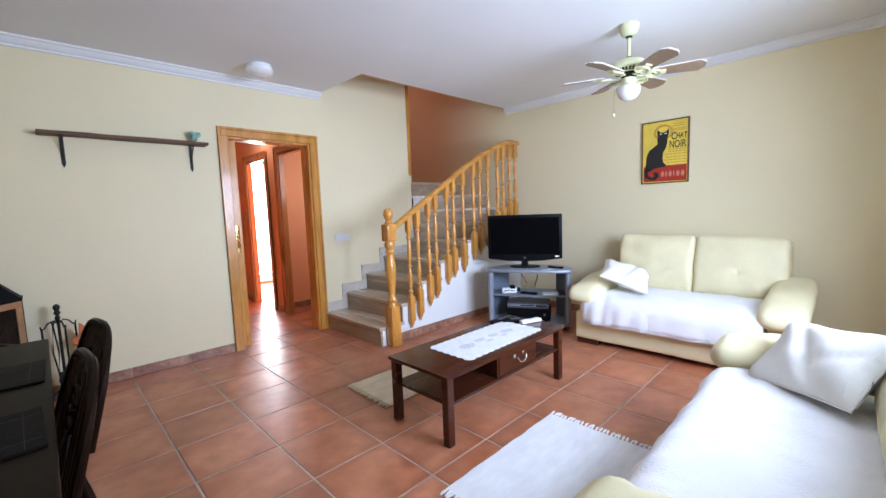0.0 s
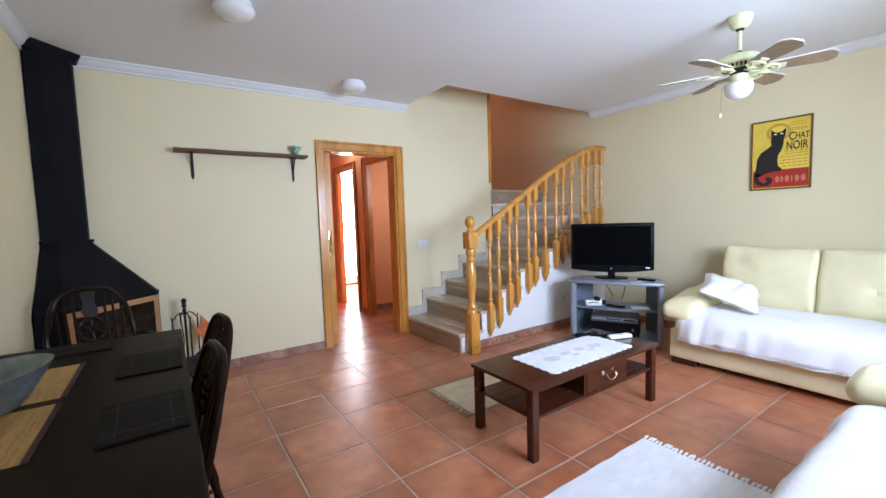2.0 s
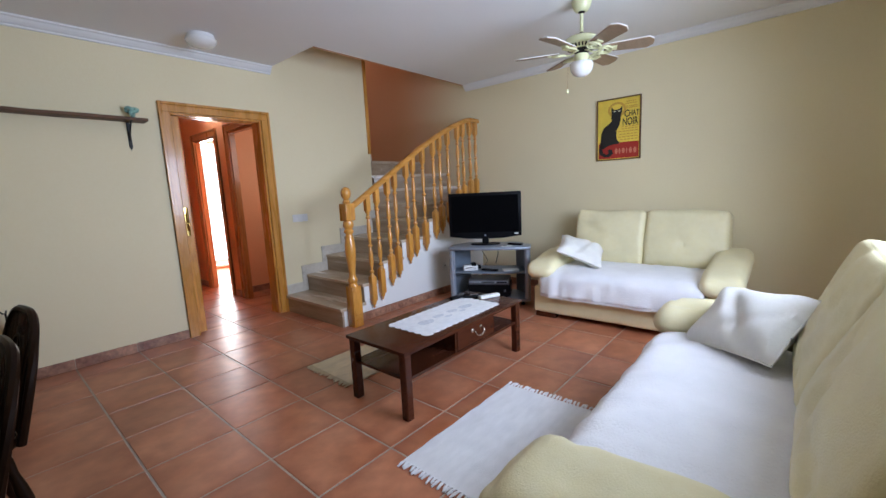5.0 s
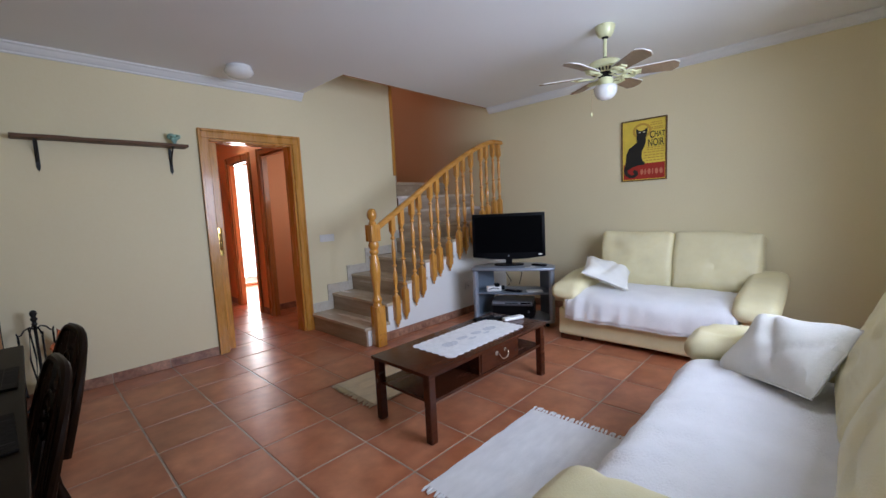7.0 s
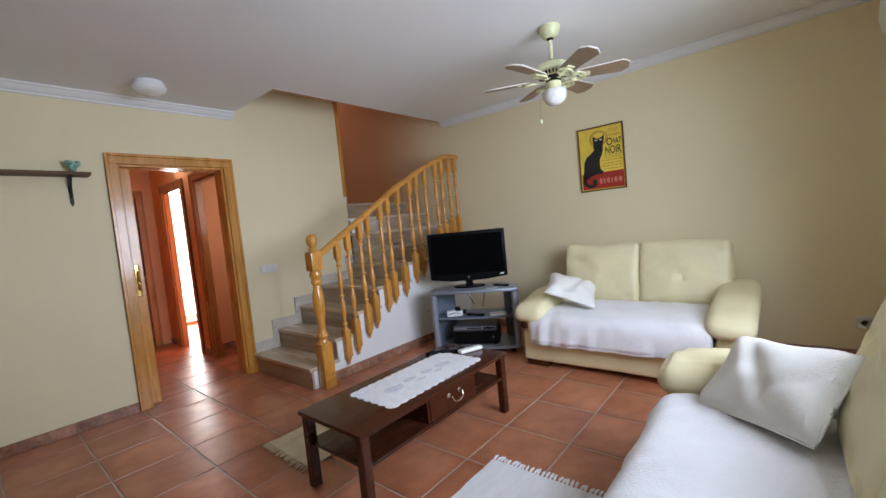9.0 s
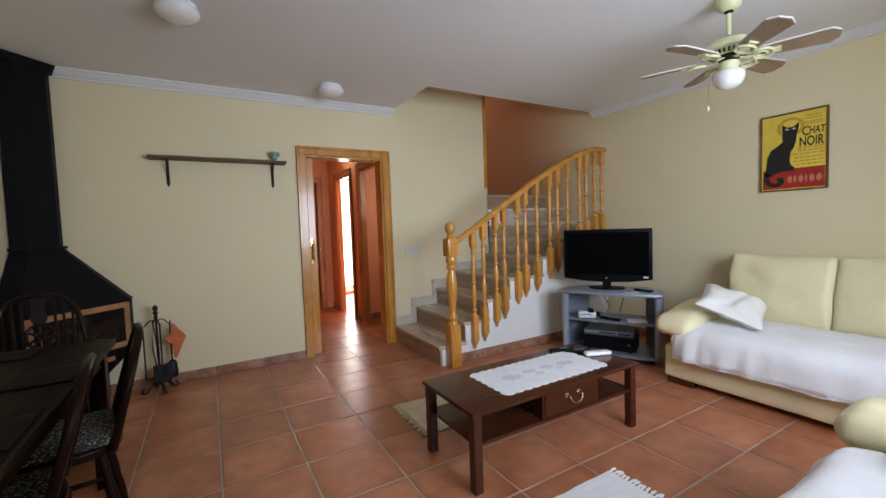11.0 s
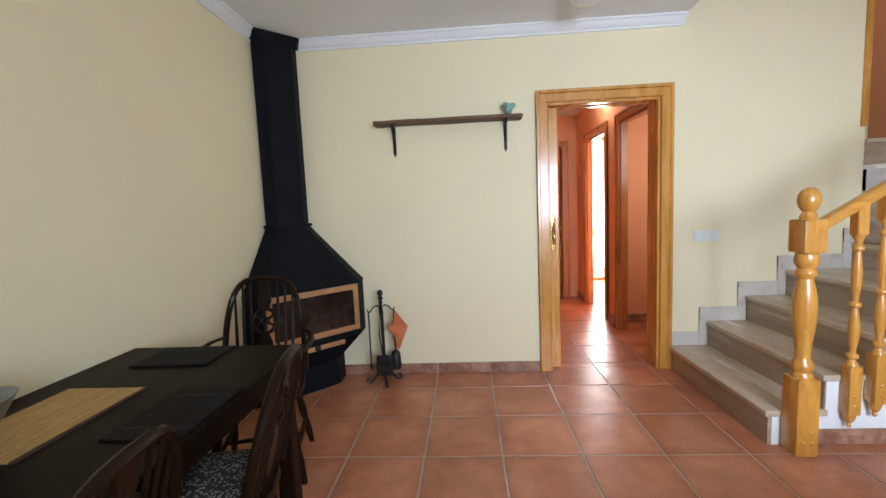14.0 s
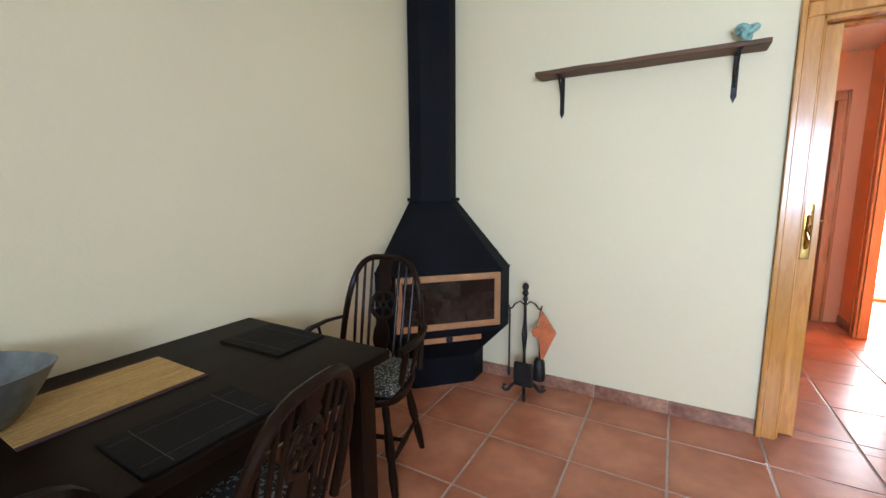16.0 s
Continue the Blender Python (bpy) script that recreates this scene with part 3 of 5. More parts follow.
# winding treads, turning about the end of the wall
px, py = LAND_X, YN
ends = [(4.135, ST_Y - 0.012), (4.62, ST_Y - 0.012), (XE, ST_Y + 0.05), (XE, 4.86), (XE, YN)]
for k in range(4):
    z = RISE * (5 + k)
    poly = [(px - 0.065 if k == 0 else px, py), ends[k], ends[k + 1]]
    if k == 1:
        poly = [(px, py), ends[1], (XE, ST_Y - 0.012), ends[2]]
    part("tread", prism(bmesh.new(), poly, z - 0.032, z), MARBLE, staircase)
    a, b = Vector((px, py)), Vector(ends[k + 1])
    d = (b - a).normalized()
    nrm = Vector((-d.y, d.x)) * 0.018
    if k < 3:
        part("riser", prism(bmesh.new(), [tuple(a + d * 0.02), tuple(b), tuple(b + nrm), tuple(a + d * 0.02 + nrm)], z, z + RISE - 0.033), MARBLE_RISER_SHADED, staircase)
part("riser", boxes((LAND_X, XE, YN - 0.002, YN + 0.018, RISE * 8, RISE * 9 - 0.033)), MARBLE_RISER_SHADED, staircase)
part("riser", boxes((4.642, XE, ST_Y - 0.008, ST_Y + 0.012, RISE * 5, RISE * 6 - 0.033)), MARBLE_RISER_SHADED, staircase)
part("landing", box(bmesh.new(), LAND_X, XE, YN - 0.02, 7.3, RISE * 9 - 0.033, RISE * 9, 0.005), MARBLE, staircase)
# stepped marble skirting on the wall
for i, x in enumerate(fronts):
    z = RISE * (i + 1)
    x1 = fronts[i + 1] - 0.05 if i < 4 else LAND_X
    part("stair_skirting", boxes((x - 0.05 if i else DOOR_R + 0.09, x1 + 0.001, YN - 0.014, YN, z + 0.0, z + 0.105), (x1, x1 + 0.06, YN - 0.0135, YN, z, z + RISE + 0.105) if i < 4 else (x1 - 0.02, x1, YN - 0.0135, YN, z, z + 0.105), bevel=0.002), MARBLE_PALE, staircase)
part("stair_skirting", boxes((LAND_X - 0.0, LAND_X + 0.016, YN, YN + 0.09, RISE * 9, RISE * 9 + 0.10)), MARBLE, staircase)

# ---- banister ----
banister = thing("banister", pose(0, 0, 0), "turned honey pine banister fixed to the stair's side", "banister")
NX, NY = 2.985, 4.225
bm = bmesh.new()
w = 0.052
box(bm, NX - w, NX + w, NY - w, NY + w, 0.0, 0.39, 0.008, 2)
lathe(bm, [(0.046, 0.385), (0.046, 0.40), (0.036, 0.42), (0.046, 0.44), (0.048, 0.455), (0.036, 0.475), (0.030, 0.50), (0.034, 0.56), (0.044, 0.64), (0.050, 0.72), (0.047, 0.79), (0.036, 0.85), (0.030, 0.88), (0.044, 0.90), (0.044, 0.915), (0.034, 0.93), (0.046, 0.95), (0.050, 0.97), (0.044, 1.0), (0.03, 1.01)], 20, (NX, NY, 0))
box(bm, NX - w, NX + w, NY - w, NY + w, 1.005, 1.165, 0.012, 2)
part("newel_post", bm, PINE, banister, "turned honey pine newel post", True)
part("newel_ball", lathe(bmesh.new(), [(0.03, 1.16), (0.036, 1.175), (0.03, 1.19), (0.022, 1.20), (0.03, 1.21), (0.040, 1.225), (0.046, 1.25), (0.044, 1.275), (0.034, 1.298), (0.018, 1.31), (0.004, 1.314)], 20, (NX, NY, 0)), PINE, banister, "", True)
for dx, dz in ((-0.022, 0.07), (0.022, 0.07), (-0.022, 0.12), (0.022, 0.12)):
    part("screw_plug", lathe(bmesh.new(), [(0.011, 0), (0.011, 0.004), (0.006, 0.008)], 10, (0, 0, 0), Matrix.Translation((NX + dx, NY - w, dz)) @ pose(0, 0, 0, 90)), PINE, banister, "", True)
rail_line = [(NX + 0.02, 1.105), (3.51, 1.40), (3.99, 1.69), (4.35, 1.875), (4.60, 1.985), (4.84, 2.07), (4.93, 2.085), (5.11, 2.085)]


def rail_z(x):
    for (a, za), (b, zb) in zip(rail_line, rail_line[1:]):
        if x <= b:
            return za + (zb - za) * (x - a) / (b - a)
    return rail_line[-1][1]


bm = bmesh.new()
RY = 4.245
prof = [(-0.030, -0.026), (0.030, -0.026), (0.034, -0.008), (0.026, 0.018), (0.014, 0.027), (-0.014, 0.027), (-0.026, 0.018), (-0.034, -0.008)]
fine_line = [(NX + 0.03 + (5.105 - NX - 0.03) * i / 28) for i in range(29)]
rings = [[bm.verts.new((x, RY + a, rail_z(x) + b)) for a, b in prof] for x in fine_line]
for a, b in zip(rings, rings[1:]):
    for j in range(8):
        bm.faces.new((a[j], a[(j + 1) % 8], b[(j + 1) % 8], b[j]))
bm.faces.new(rings[0][::-1])
bm.faces.new(rings[-1])
part("handrail", bm, PINE_X, banister, "", True)


def baluster(h):
    """From the foot point up to the rail, h high."""
    bm = bmesh.new()
    q = 0.026
    box(bm, -q - 0.004, q + 0.004, -q - 0.004, q + 0.004, 0.050, 0.30, 0.008, 2)
    lathe(bm, [(0.006, -0.022), (0.012, -0.014), (0.010, -0.004), (0.008, 0.0), (0.018, 0.012), (0.026, 0.035), (0.027, 0.058)], 10)
    e = h - 0.15
    t = lambda r, f: (r * 1.15, 0.30 + f * (e - 0.30))
    lathe(bm, [t(0.023, -0.01), t(0.022, 0.015), t(0.013, 0.035), t(0.012, 0.05), t(0.020, 0.06), t(0.022, 0.075), t(0.020, 0.09), t(0.012, 0.10), t(0.011, 0.125), t(0.017, 0.19), t(0.021, 0.27), t(0.020, 0.33), t(0.014, 0.41), t(0.011, 0.45), t(0.019, 0.46), t(0.022, 0.475), t(0.019, 0.49), t(0.011, 0.50), t(0.012, 0.54), t(0.018, 0.64), t(0.019, 0.72), t(0.014, 0.82), t(0.011, 0.88), t(0.019, 0.89), t(0.021, 0.905), t(0.018, 0.92), t(0.012, 0.93), t(0.014, 0.965), t(0.022, 0.985), t(0.023, 1.01)], 14)
    box(bm, -q, q, -q, q, e, h, 0.005, 1)
    for z in (0.10, 0.15):
        lathe(bm, [(0.008, 0), (0.008, 0.003), (0.004, 0.006)], 8, (0, 0, 0), Matrix.Translation((0, -q - 0.004, z)) @ pose(0, 0, 0, 90))
    return bm


feet = [(3.245, 0.13), (3.365, 0.185), (3.512, 0.30), (3.617, 0.365), (3.79, 0.485), (3.895, 0.55), (4.055, 0.59), (4.235, 0.70), (4.35, 0.755), (4.50, 0.80), (4.69, 0.93), (4.80, 0.98), (4.94, 1.04), (5.06, 1.06)]
for x, z in feet:
    ob = part("baluster", baluster(rail_z(x) - 0.02 - z), PINE, banister, "", True)
    ob.location = (x, ST_Y - 0.034, z)

# ---- sliding door and its pull ----
door = thing("door_1", pose(DOOR_L, YN + 0.055, 0), "honey pine sliding pocket door, mostly slid into the wall", "door")
part("leaf", box(bmesh.new(), -0.06, 0.085, 0.0, 0.045, 0.006, DOOR_H - 0.025, 0.003), PINE, door)
bm = bmesh.new()
cushion(bm, 0.018, 0.06, -0.008, 0.001, 0.93, 1.20, 0.006, 4)
part("handle_plate", bm, BRASS, door, "polished brass plate", True)
bm = tube(bmesh.new(), [(0.039, -0.006, 0.985), (0.039, -0.030, 0.995), (0.039, -0.040, 1.03), (0.039, -0.034, 1.065), (0.039, -0.040, 1.10), (0.039, -0.030, 1.135), (0.039, -0.006, 1.145)], [0.006, 0.007, 0.008, 0.010, 0.008, 0.007, 0.006], 10)
part("handle", bm, BRASS, door, "polished brass pull handle", True)
door4 = thing("door_4", pose(2.66, HEND + 0.02, 0, 0, 0, 75), "reddish wood door ajar at the hall's end", "door")
part("leaf", box(bmesh.new(), -0.66, 0.0, 0.0, 0.04, 0.01, 2.02, 0.003), DOOR_RED, door4)
part("handle", tube(bmesh.new(), [(-0.60, -0.0, 1.0), (-0.60, -0.05, 1.0), (-0.48, -0.05, 1.0)], 0.009), BRASS, door4, "brass lever handle", True)


def switch_plate(name, m, w, h, keys, label, category):
    t = thing(name, m, label, category)
    part("plate", box(bmesh.new(), -w / 2, w / 2, -0.009, 0, -h / 2, h / 2, 0.003, 2), WHITE_PLASTIC, t)
    for i in range(keys):
        x = -w / 2 + w * (i + 0.5) / keys
        part("rocker", box(bmesh.new(), x - w / keys * 0.36, x + w / keys * 0.36, -0.013, -0.008, -h * 0.33, h * 0.33, 0.002), WHITE_PLASTIC, t)
    return t


switch_plate("light_switch", pose(3.128, YN, 1.01), 0.18, 0.082, 3, "triple white light switch on the cream wall", "switch")
switch_plate("light_switch", pose(3.40, 6.58, 1.07), 0.08, 0.08, 1, "white light switch on the salmon wall", "switch")


switch_plate("light_switch", pose(4.93, YS, 1.12, 0, 0, 180), 0.08, 0.08, 1, "white light switch beside the window", "switch")


def socket(m, n, label):
    t = switch_plate("power_socket", m, 0.085 * n, 0.085, 0, label, "socket")
    for i in range(n):
        x = -0.0425 * (n - 1) + 0.085 * i
        part("outlet", lathe(bmesh.new(), [(0.022, 0), (0.022, 0.004), (0.019, 0.004), (0.018, 0.001), (0.0005, 0.001)], 16, (0, 0, 0), Matrix.Translation((x, -0.008, 0)) @ pose(0, 0, 0, 90)), WHITE_PLASTIC, t, "", True)
        for d in (-0.007, 0.007):
            part("pin_hole", lathe(bmesh.new(), [(0.003, 0), (0.003, 0.006)], 8, (0, 0, 0), Matrix.Translation((x + d, -0.008, 0)) @ pose(0, 0, 0, 90)), BLACK_PLASTIC, t)
    return t


socket(pose(4.385, ST_Y, 0.335), 1, "white power socket on the stair's side")
socket(pose(XE, 0.735, 0.285, 0, 0, -90), 2, "double white power socket on the wall beside the sofa")

# ---- ceiling lamps and fan ----


def ceiling_lamp(x, y, z, mat, r=0.115):
    t = thing("ceiling_lamp", pose(x, y, z), "round white opal glass ceiling lamp", "ceiling lamp", "round ceiling lamps")
    part("base", lathe(bmesh.new(), [(r * 0.82, -0.028), (r * 0.86, -0.022), (r * 0.86, -0.002), (r * 0.80, 0.0)], 28), TRIM_WHITE, t, "", True)
    part("shade", lathe(bmesh.new(), [(0.012, -0.098), (r * 0.45, -0.094), (r * 0.78, -0.080), (r * 0.97, -0.056), (r, -0.042), (r * 0.95, -0.030), (r * 0.80, -0.024)], 28), mat, t, "opal glass shade", True)
    return t


ceiling_lamp(1.03, 3.88, ZC, OPAL)
ceiling_lamp(2.145, 4.835, ZC, OPAL)
ceiling_lamp(2.515, 2.475, ZC, OPAL)
hall_lamp = ceiling_lamp(2.72, 6.66, HC, glowing("lit_hall_lamp", (1.0, 0.95, 0.86), 25.0), 0.12)

FX, FY = 3.87, 2.39
fan = thing("ceiling_fan", pose(FX, FY, ZC) @ Matrix.Scale(1.04, 4), "ivory six-blade ceiling fan with a globe light", "ceiling fan")
part("canopy", lathe(bmesh.new(), [(0.026, -0.078), (0.044, -0.072), (0.058, -0.052), (0.066, -0.024), (0.070, -0.006), (0.064, 0.0)], 28), IVORY, fan, "", True)
part("hanger_ball", lathe(bmesh.new(), [(0.014, -0.090), (0.023, -0.083), (0.024, -0.074)], 16), IRON, fan, "dark hanger ball", True)
part("rod", lathe(bmesh.new(), [(0.012, -0.235), (0.012, -0.08)], 14), IVORY, fan, "", True)
part("yoke", lathe(bmesh.new(), [(0.020, -0.240), (0.020, -0.222), (0.014, -0.214)], 16), IRON, fan, "dark rod yoke", True)
part("motor", lathe(bmesh.new(), [(0.060, -0.330), (0.088, -0.324), (0.104, -0.306), (0.122, -0.296), (0.124, -0.280), (0.112, -0.258), (0.092, -0.246), (0.05, -0.239), (0.02, -0.230)], 32), IVORY, fan, "", True)
for k in range(28):
    a = 2 * math.pi * k / 28
    ob = part("vent_slot", boxes((0.090, 0.1045, -0.0045, 0.0045, -0.0115, 0.0115)), IRON, fan)
    ob.matrix_basis = pose(0, 0, -0.3145, 0, 0, math.degrees(a)) @ Matrix.Translation((0.0965, 0, 0)) @ pose(0, 0, 0, 0, 42, 0) @ Matrix.Translation((-0.0965, 0, 0))
part("lower_ring", lathe(bmesh.new(), [(0.036, -0.362), (0.044, -0.356), (0.056, -0.344), (0.066, -0.336), (0.066, -0.328), (0.05, -0.326)], 24), IRON, fan, "dark vented ring", True)
part("switch_housing", lathe(bmesh.new(), [(0.046, -0.425), (0.050, -0.418), (0.047, -0.400), (0.052, -0.384), (0.050, -0.364), (0.036, -0.358)], 24), IVORY, fan, "", True)
part("globe", lathe(bmesh.new(), [(0.006, -0.516), (0.034, -0.511), (0.058, -0.496), (0.074, -0.472), (0.080, -0.446), (0.080, -0.426), (0.074, -0.418), (0.045, -0.415)], 28), OPAL, fan, "white opal glass globe", True)
part("pull_chain", tube(bmesh.new(), [(-0.038, 0.038, -0.40), (-0.068, 0.072, -0.45), (-0.072, 0.076, -0.60)], 0.0012, 6), BRASS, fan)
part("chain_knob", lathe(bmesh.new(), [(0.002, -0.630), (0.008, -0.622), (0.009, -0.608), (0.003, -0.598)], 10, (-0.072, 0.076, 0)), IVORY, fan, "", True)
for k in range(6):
    a = 60 * k + 52
    m = pose(0, 0, -0.350, 0, 0, a) @ pose(0, 0, 0, -13, 0, 0)
    bm = bmesh.new()
    tube(bm, [m @ Vector(p) for p in ((0.045, 0, 0.008), (0.085, 0, -0.010), (0.118, 0, -0.004))], [0.011, 0.012, 0.010], 8, flat=0.5)
    for cx, cy, rx, ry in ((0.158, 0.0, 0.044, 0.046), (0.150, 0.0, 0.022, 0.022)):
        ring = [m @ Vector((cx + rx * math.cos(u), cy + ry * math.sin(u), -0.004)) for u in [2 * math.pi * i / 20 for i in range(20)]]
        tube(bm, ring, 0.008 if rx > 0.03 else 0.006, 6, True)
    for v in bmesh.ops.create_cube(bm, size=1)["verts"]:
        v.co = m @ Vector((0.205 + v.co.x * 0.06, v.co.y * 0.045, 0.001 + v.co.z * 0.008))
    part("blade_iron", bm, IVORY, fan, "", True)
    out = [(0.150, -0.044), (0.424, -0.063), (0.432, -0.062), (0.466, -0.030), (0.468, -0.026), (0.468, 0.026), (0.466, 0.030), (0.432, 0.062), (0.424, 0.063), (0.150, 0.044)]
    bm = prism(bmesh.new(), out, 0.005, 0.009)
    bm.transform(m)
    blade = part("blade", bm, BLADE, fan, "limed wood fan blade")
    bm = prism(bmesh.new(), [(p * 1.006, q * 1.05) for p, q in out], 0.0092, 0.0150)
    bm.transform(m)
    part("blade_top", bm, BLADE_EDGE, blade, "white upper face and edge")

# ---- air conditioner ----
ac = thing("air_conditioner", pose(4.28, YS, 2.10) @ Matrix.Scale(1.15, 4, (0, 1, 0)), "white wall-mounted air conditioner near the ceiling", "air conditioner")
part("body", prism(bmesh.new(), [(0, 0), (0.13, 0.0), (0.185, 0.05), (0.20, 0.12), (0.19, 0.24), (0.16, 0.28), (0, 0.28)], -0.40, 0.40, "x"), WHITE_PLASTIC, ac, "", True)
part("air_slot", boxes((-0.36, 0.36, 0.15, 0.172, 0.008, 0.03)), BLACK_PLASTIC, ac, "dark air outlet")
part("flap", boxes((-0.36, 0.36, 0.165, 0.195, 0.045, 0.06), bevel=0.004), WHITE_PLASTIC, ac)

# ---- framed poster ----
poster = thing("framed_poster", pose(XE, 2.533, 1.466, 0, 0, -90) @ Matrix.Scale(1.06, 4), "framed yellow and red poster with a dark silhouette", "picture")
PW, PH = 0.41, 0.585
fr = bmesh.new()
for r in ((-PW / 2, PW / 2, -0.022, 0, 0, 0.011), (-PW / 2, PW / 2, -0.022, 0, PH - 0.011, PH), (-PW / 2, -PW / 2 + 0.011, -0.022, 0, 0.011, PH - 0.011), (PW / 2 - 0.011, PW / 2, -0.022, 0, 0.011, PH - 0.011)):
    box(fr, *r, 0.002)
part("frame", fr, FRAME_WOOD, poster, "thin brown wooden frame")
part("yellow_sheet", boxes((-PW / 2 + 0.011, PW / 2 - 0.011, -0.012, -0.003, 0.011, PH - 0.011)), POSTER_Y, poster)
part("red_band", boxes((-PW / 2 + 0.018, PW / 2 - 0.018, -0.0132, -0.012, 0.018, 0.165)), POSTER_R, poster)


def flat_shape(poly, d0, d1):
    return prism(bmesh.new(), poly, -d1, -d0, "y")


def disc(cx, cz, rx, rz, n=24):
    return [(cx + rx * math.cos(2 * math.pi * i / n), cz + rz * math.sin(2 * math.pi * i / n)) for i in range(n)]


part("ochre_disc", flat_shape(disc(-0.015, 0.475, 0.085, 0.072), 0.012, 0.013), POSTER_O, poster)
part("inner_disc", flat_shape(disc(-0.015, 0.475, 0.062, 0.052), 0.013, 0.0135), POSTER_Y, poster)
part("dark_silhouette", flat_shape([(-0.178, 0.125), (-0.166, 0.20), (-0.160, 0.265), (-0.135, 0.318), (-0.095, 0.345), (-0.062, 0.372), (-0.066, 0.405), (-0.062, 0.436), (-0.068, 0.470), (-0.064, 0.503), (-0.040, 0.478), (-0.012, 0.474), (0.012, 0.482), (0.036, 0.506), (0.036, 0.468), (0.030, 0.440), (0.022, 0.415), (0.020, 0.370), (0.008, 0.325), (-0.014, 0.285), (-0.018, 0.235), (-0.012, 0.195), (0.012, 0.172), (0.006, 0.152), (-0.05, 0.150), (-0.10, 0.138), (-0.14, 0.112)], 0.0135, 0.0145), POSTER_K, poster)
part("dark_curl", flat_shape([(-0.178, 0.14), (-0.185, 0.10), (-0.17, 0.060), (-0.13, 0.034), (-0.08, 0.034), (-0.048, 0.062), (-0.055, 0.10), (-0.085, 0.11), (-0.10, 0.095), (-0.085, 0.068), (-0.11, 0.058), (-0.14, 0.078), (-0.15, 0.11), (-0.14, 0.14)], 0.0135, 0.0145), POSTER_K, poster)
for x in (-0.036, 0.006):
    part("pale_eye", flat_shape([(x - 0.015, 0.462), (x, 0.454), (x + 0.015, 0.462), (x, 0.468)], 0.0145, 0.0150), POSTER_W, poster)


def lettering(text, x, z, size, mat, parent, narrow=1.0, lean=0.0):
    cu = bpy.data.curves.new("lettering", "FONT")
    cu.body, cu.size, cu.extrude, cu.offset, cu.shear, cu.align_x = text, size, 0.0004, 0.0012, lean, "CENTER"
    cu.materials.append(mat)
    ob = new("lettering", cu)
    ob.parent = parent
    ob.matrix_basis = pose(x, -0.0134, z, 90) @ Matrix.Scale(narrow, 4, (1, 0, 0))
    return ob


lettering("C", 0.076, 0.398, 0.092, POSTER_K, poster, 0.7)
lettering("HAT", 0.140, 0.404, 0.072, POSTER_K, poster, 0.62, 0.08)
lettering("NOIR", 0.108, 0.322, 0.096, POSTER_K, poster, 0.60)
for z, a, b in ((0.535, 0.07, 0.165), (0.515, 0.06, 0.17), (0.490, 0.07, 0.175), (0.476, 0.07, 0.175), (0.305, 0.03, 0.185), (0.285, 0.03, 0.18), (0.262, 0.0, 0.185), (0.235, 0.01, 0.18), (0.21, 0.0, 0.185), (0.185, 0.02, 0.18)):
    n = 5
    for k in range(n):
        p = a + (b - a) * k / n
        part("faint_line", flat_shape([(p, z), (p + (b - a) / n * 0.8, z), (p + (b - a) / n * 0.8, z + 0.009), (p, z + 0.009)], 0.012, 0.0126), POSTER_O, poster)
for k, (p, w) in enumerate(((-0.03, 0.028), (0.005, 0.02), (0.035, 0.03), (0.075, 0.012), (0.10, 0.03), (0.14, 0.03))):
    part("pale_letter", flat_shape(disc(p + w / 2, 0.085, w / 2, 0.028, 10), 0.0132, 0.0138), POSTER_P, poster)

# ---- shelf ----
shelf = thing("wall_shelf", pose(1.252, YN, 1.915), "rough brown plank shelf on black iron brackets", "shelf")
bm = bmesh.new()
cushion(bm, -0.535, 0.54, -0.135, 0.0, 0.001, 0.026, 0.006, 12, wrinkle=0.004)
part("plank", bm, SHELF_WOOD, shelf, "", True)
for x in (-0.405, 0.425):
    bm = bmesh.new()
    box(bm, x - 0.012, x + 0.012, -0.006, 0, -0.19, 0.0, 0.002)
    box(bm, x - 0.012, x + 0.012, -0.125, 0, -0.006, 0.0, 0.002)
    tube(bm, [(x, -0.004, -0.15), (x, -0.03, -0.10), (x, -0.06, -0.06), (x, -0.11, -0.006)], 0.006, 6)
    prism(bm, [(x - 0.014, -0.19), (x + 0.014, -0.19), (x, -0.225)], -0.006, 0.0, "y")
    part("bracket", bm, IRON, shelf, "black iron bracket")
knot = thing("ceramic_knot", pose(1.70, YN - 0.075, 1.949), "small turquoise ceramic knot on the shelf", "ornament")
pts = []
for i in range(60):
    u = 2 * math.pi * i / 60
    pts.append((0.026 * (math.sin(u) + 1.5 * math.sin(2 * u)) / 1.6, -0.022 * math.sin(3 * u) * 0.8, 0.046 + 0.027 * (math.cos(u) - 1.5 * math.cos(2 * u)) / 1.9))
part("coil", tube(bmesh.new(), pts, 0.013, 8, True), JADE, knot, "", True)

# ---- corner stove ----
stove = thing("corner_stove", pose(XW, YN, 0, 0, 0, 45), "black steel corner wood stove with copper trim", "stove")
# local: x runs along the diagonal front, y points out of the corner as -y


def diag(a, b):
    """Distances from the west wall and from the north wall, as local coordinates."""
    return ((a - b) * math.sqrt(0.5), -(a + b) * math.sqrt(0.5))


def section(a, b, gap=0.012):
    """Outline that fills the corner back to the walls, with the front from (a, b) to (b, a)."""
    return [diag(b, a), diag(a, b), diag(a, gap), diag(gap, gap), diag(gap, a)]


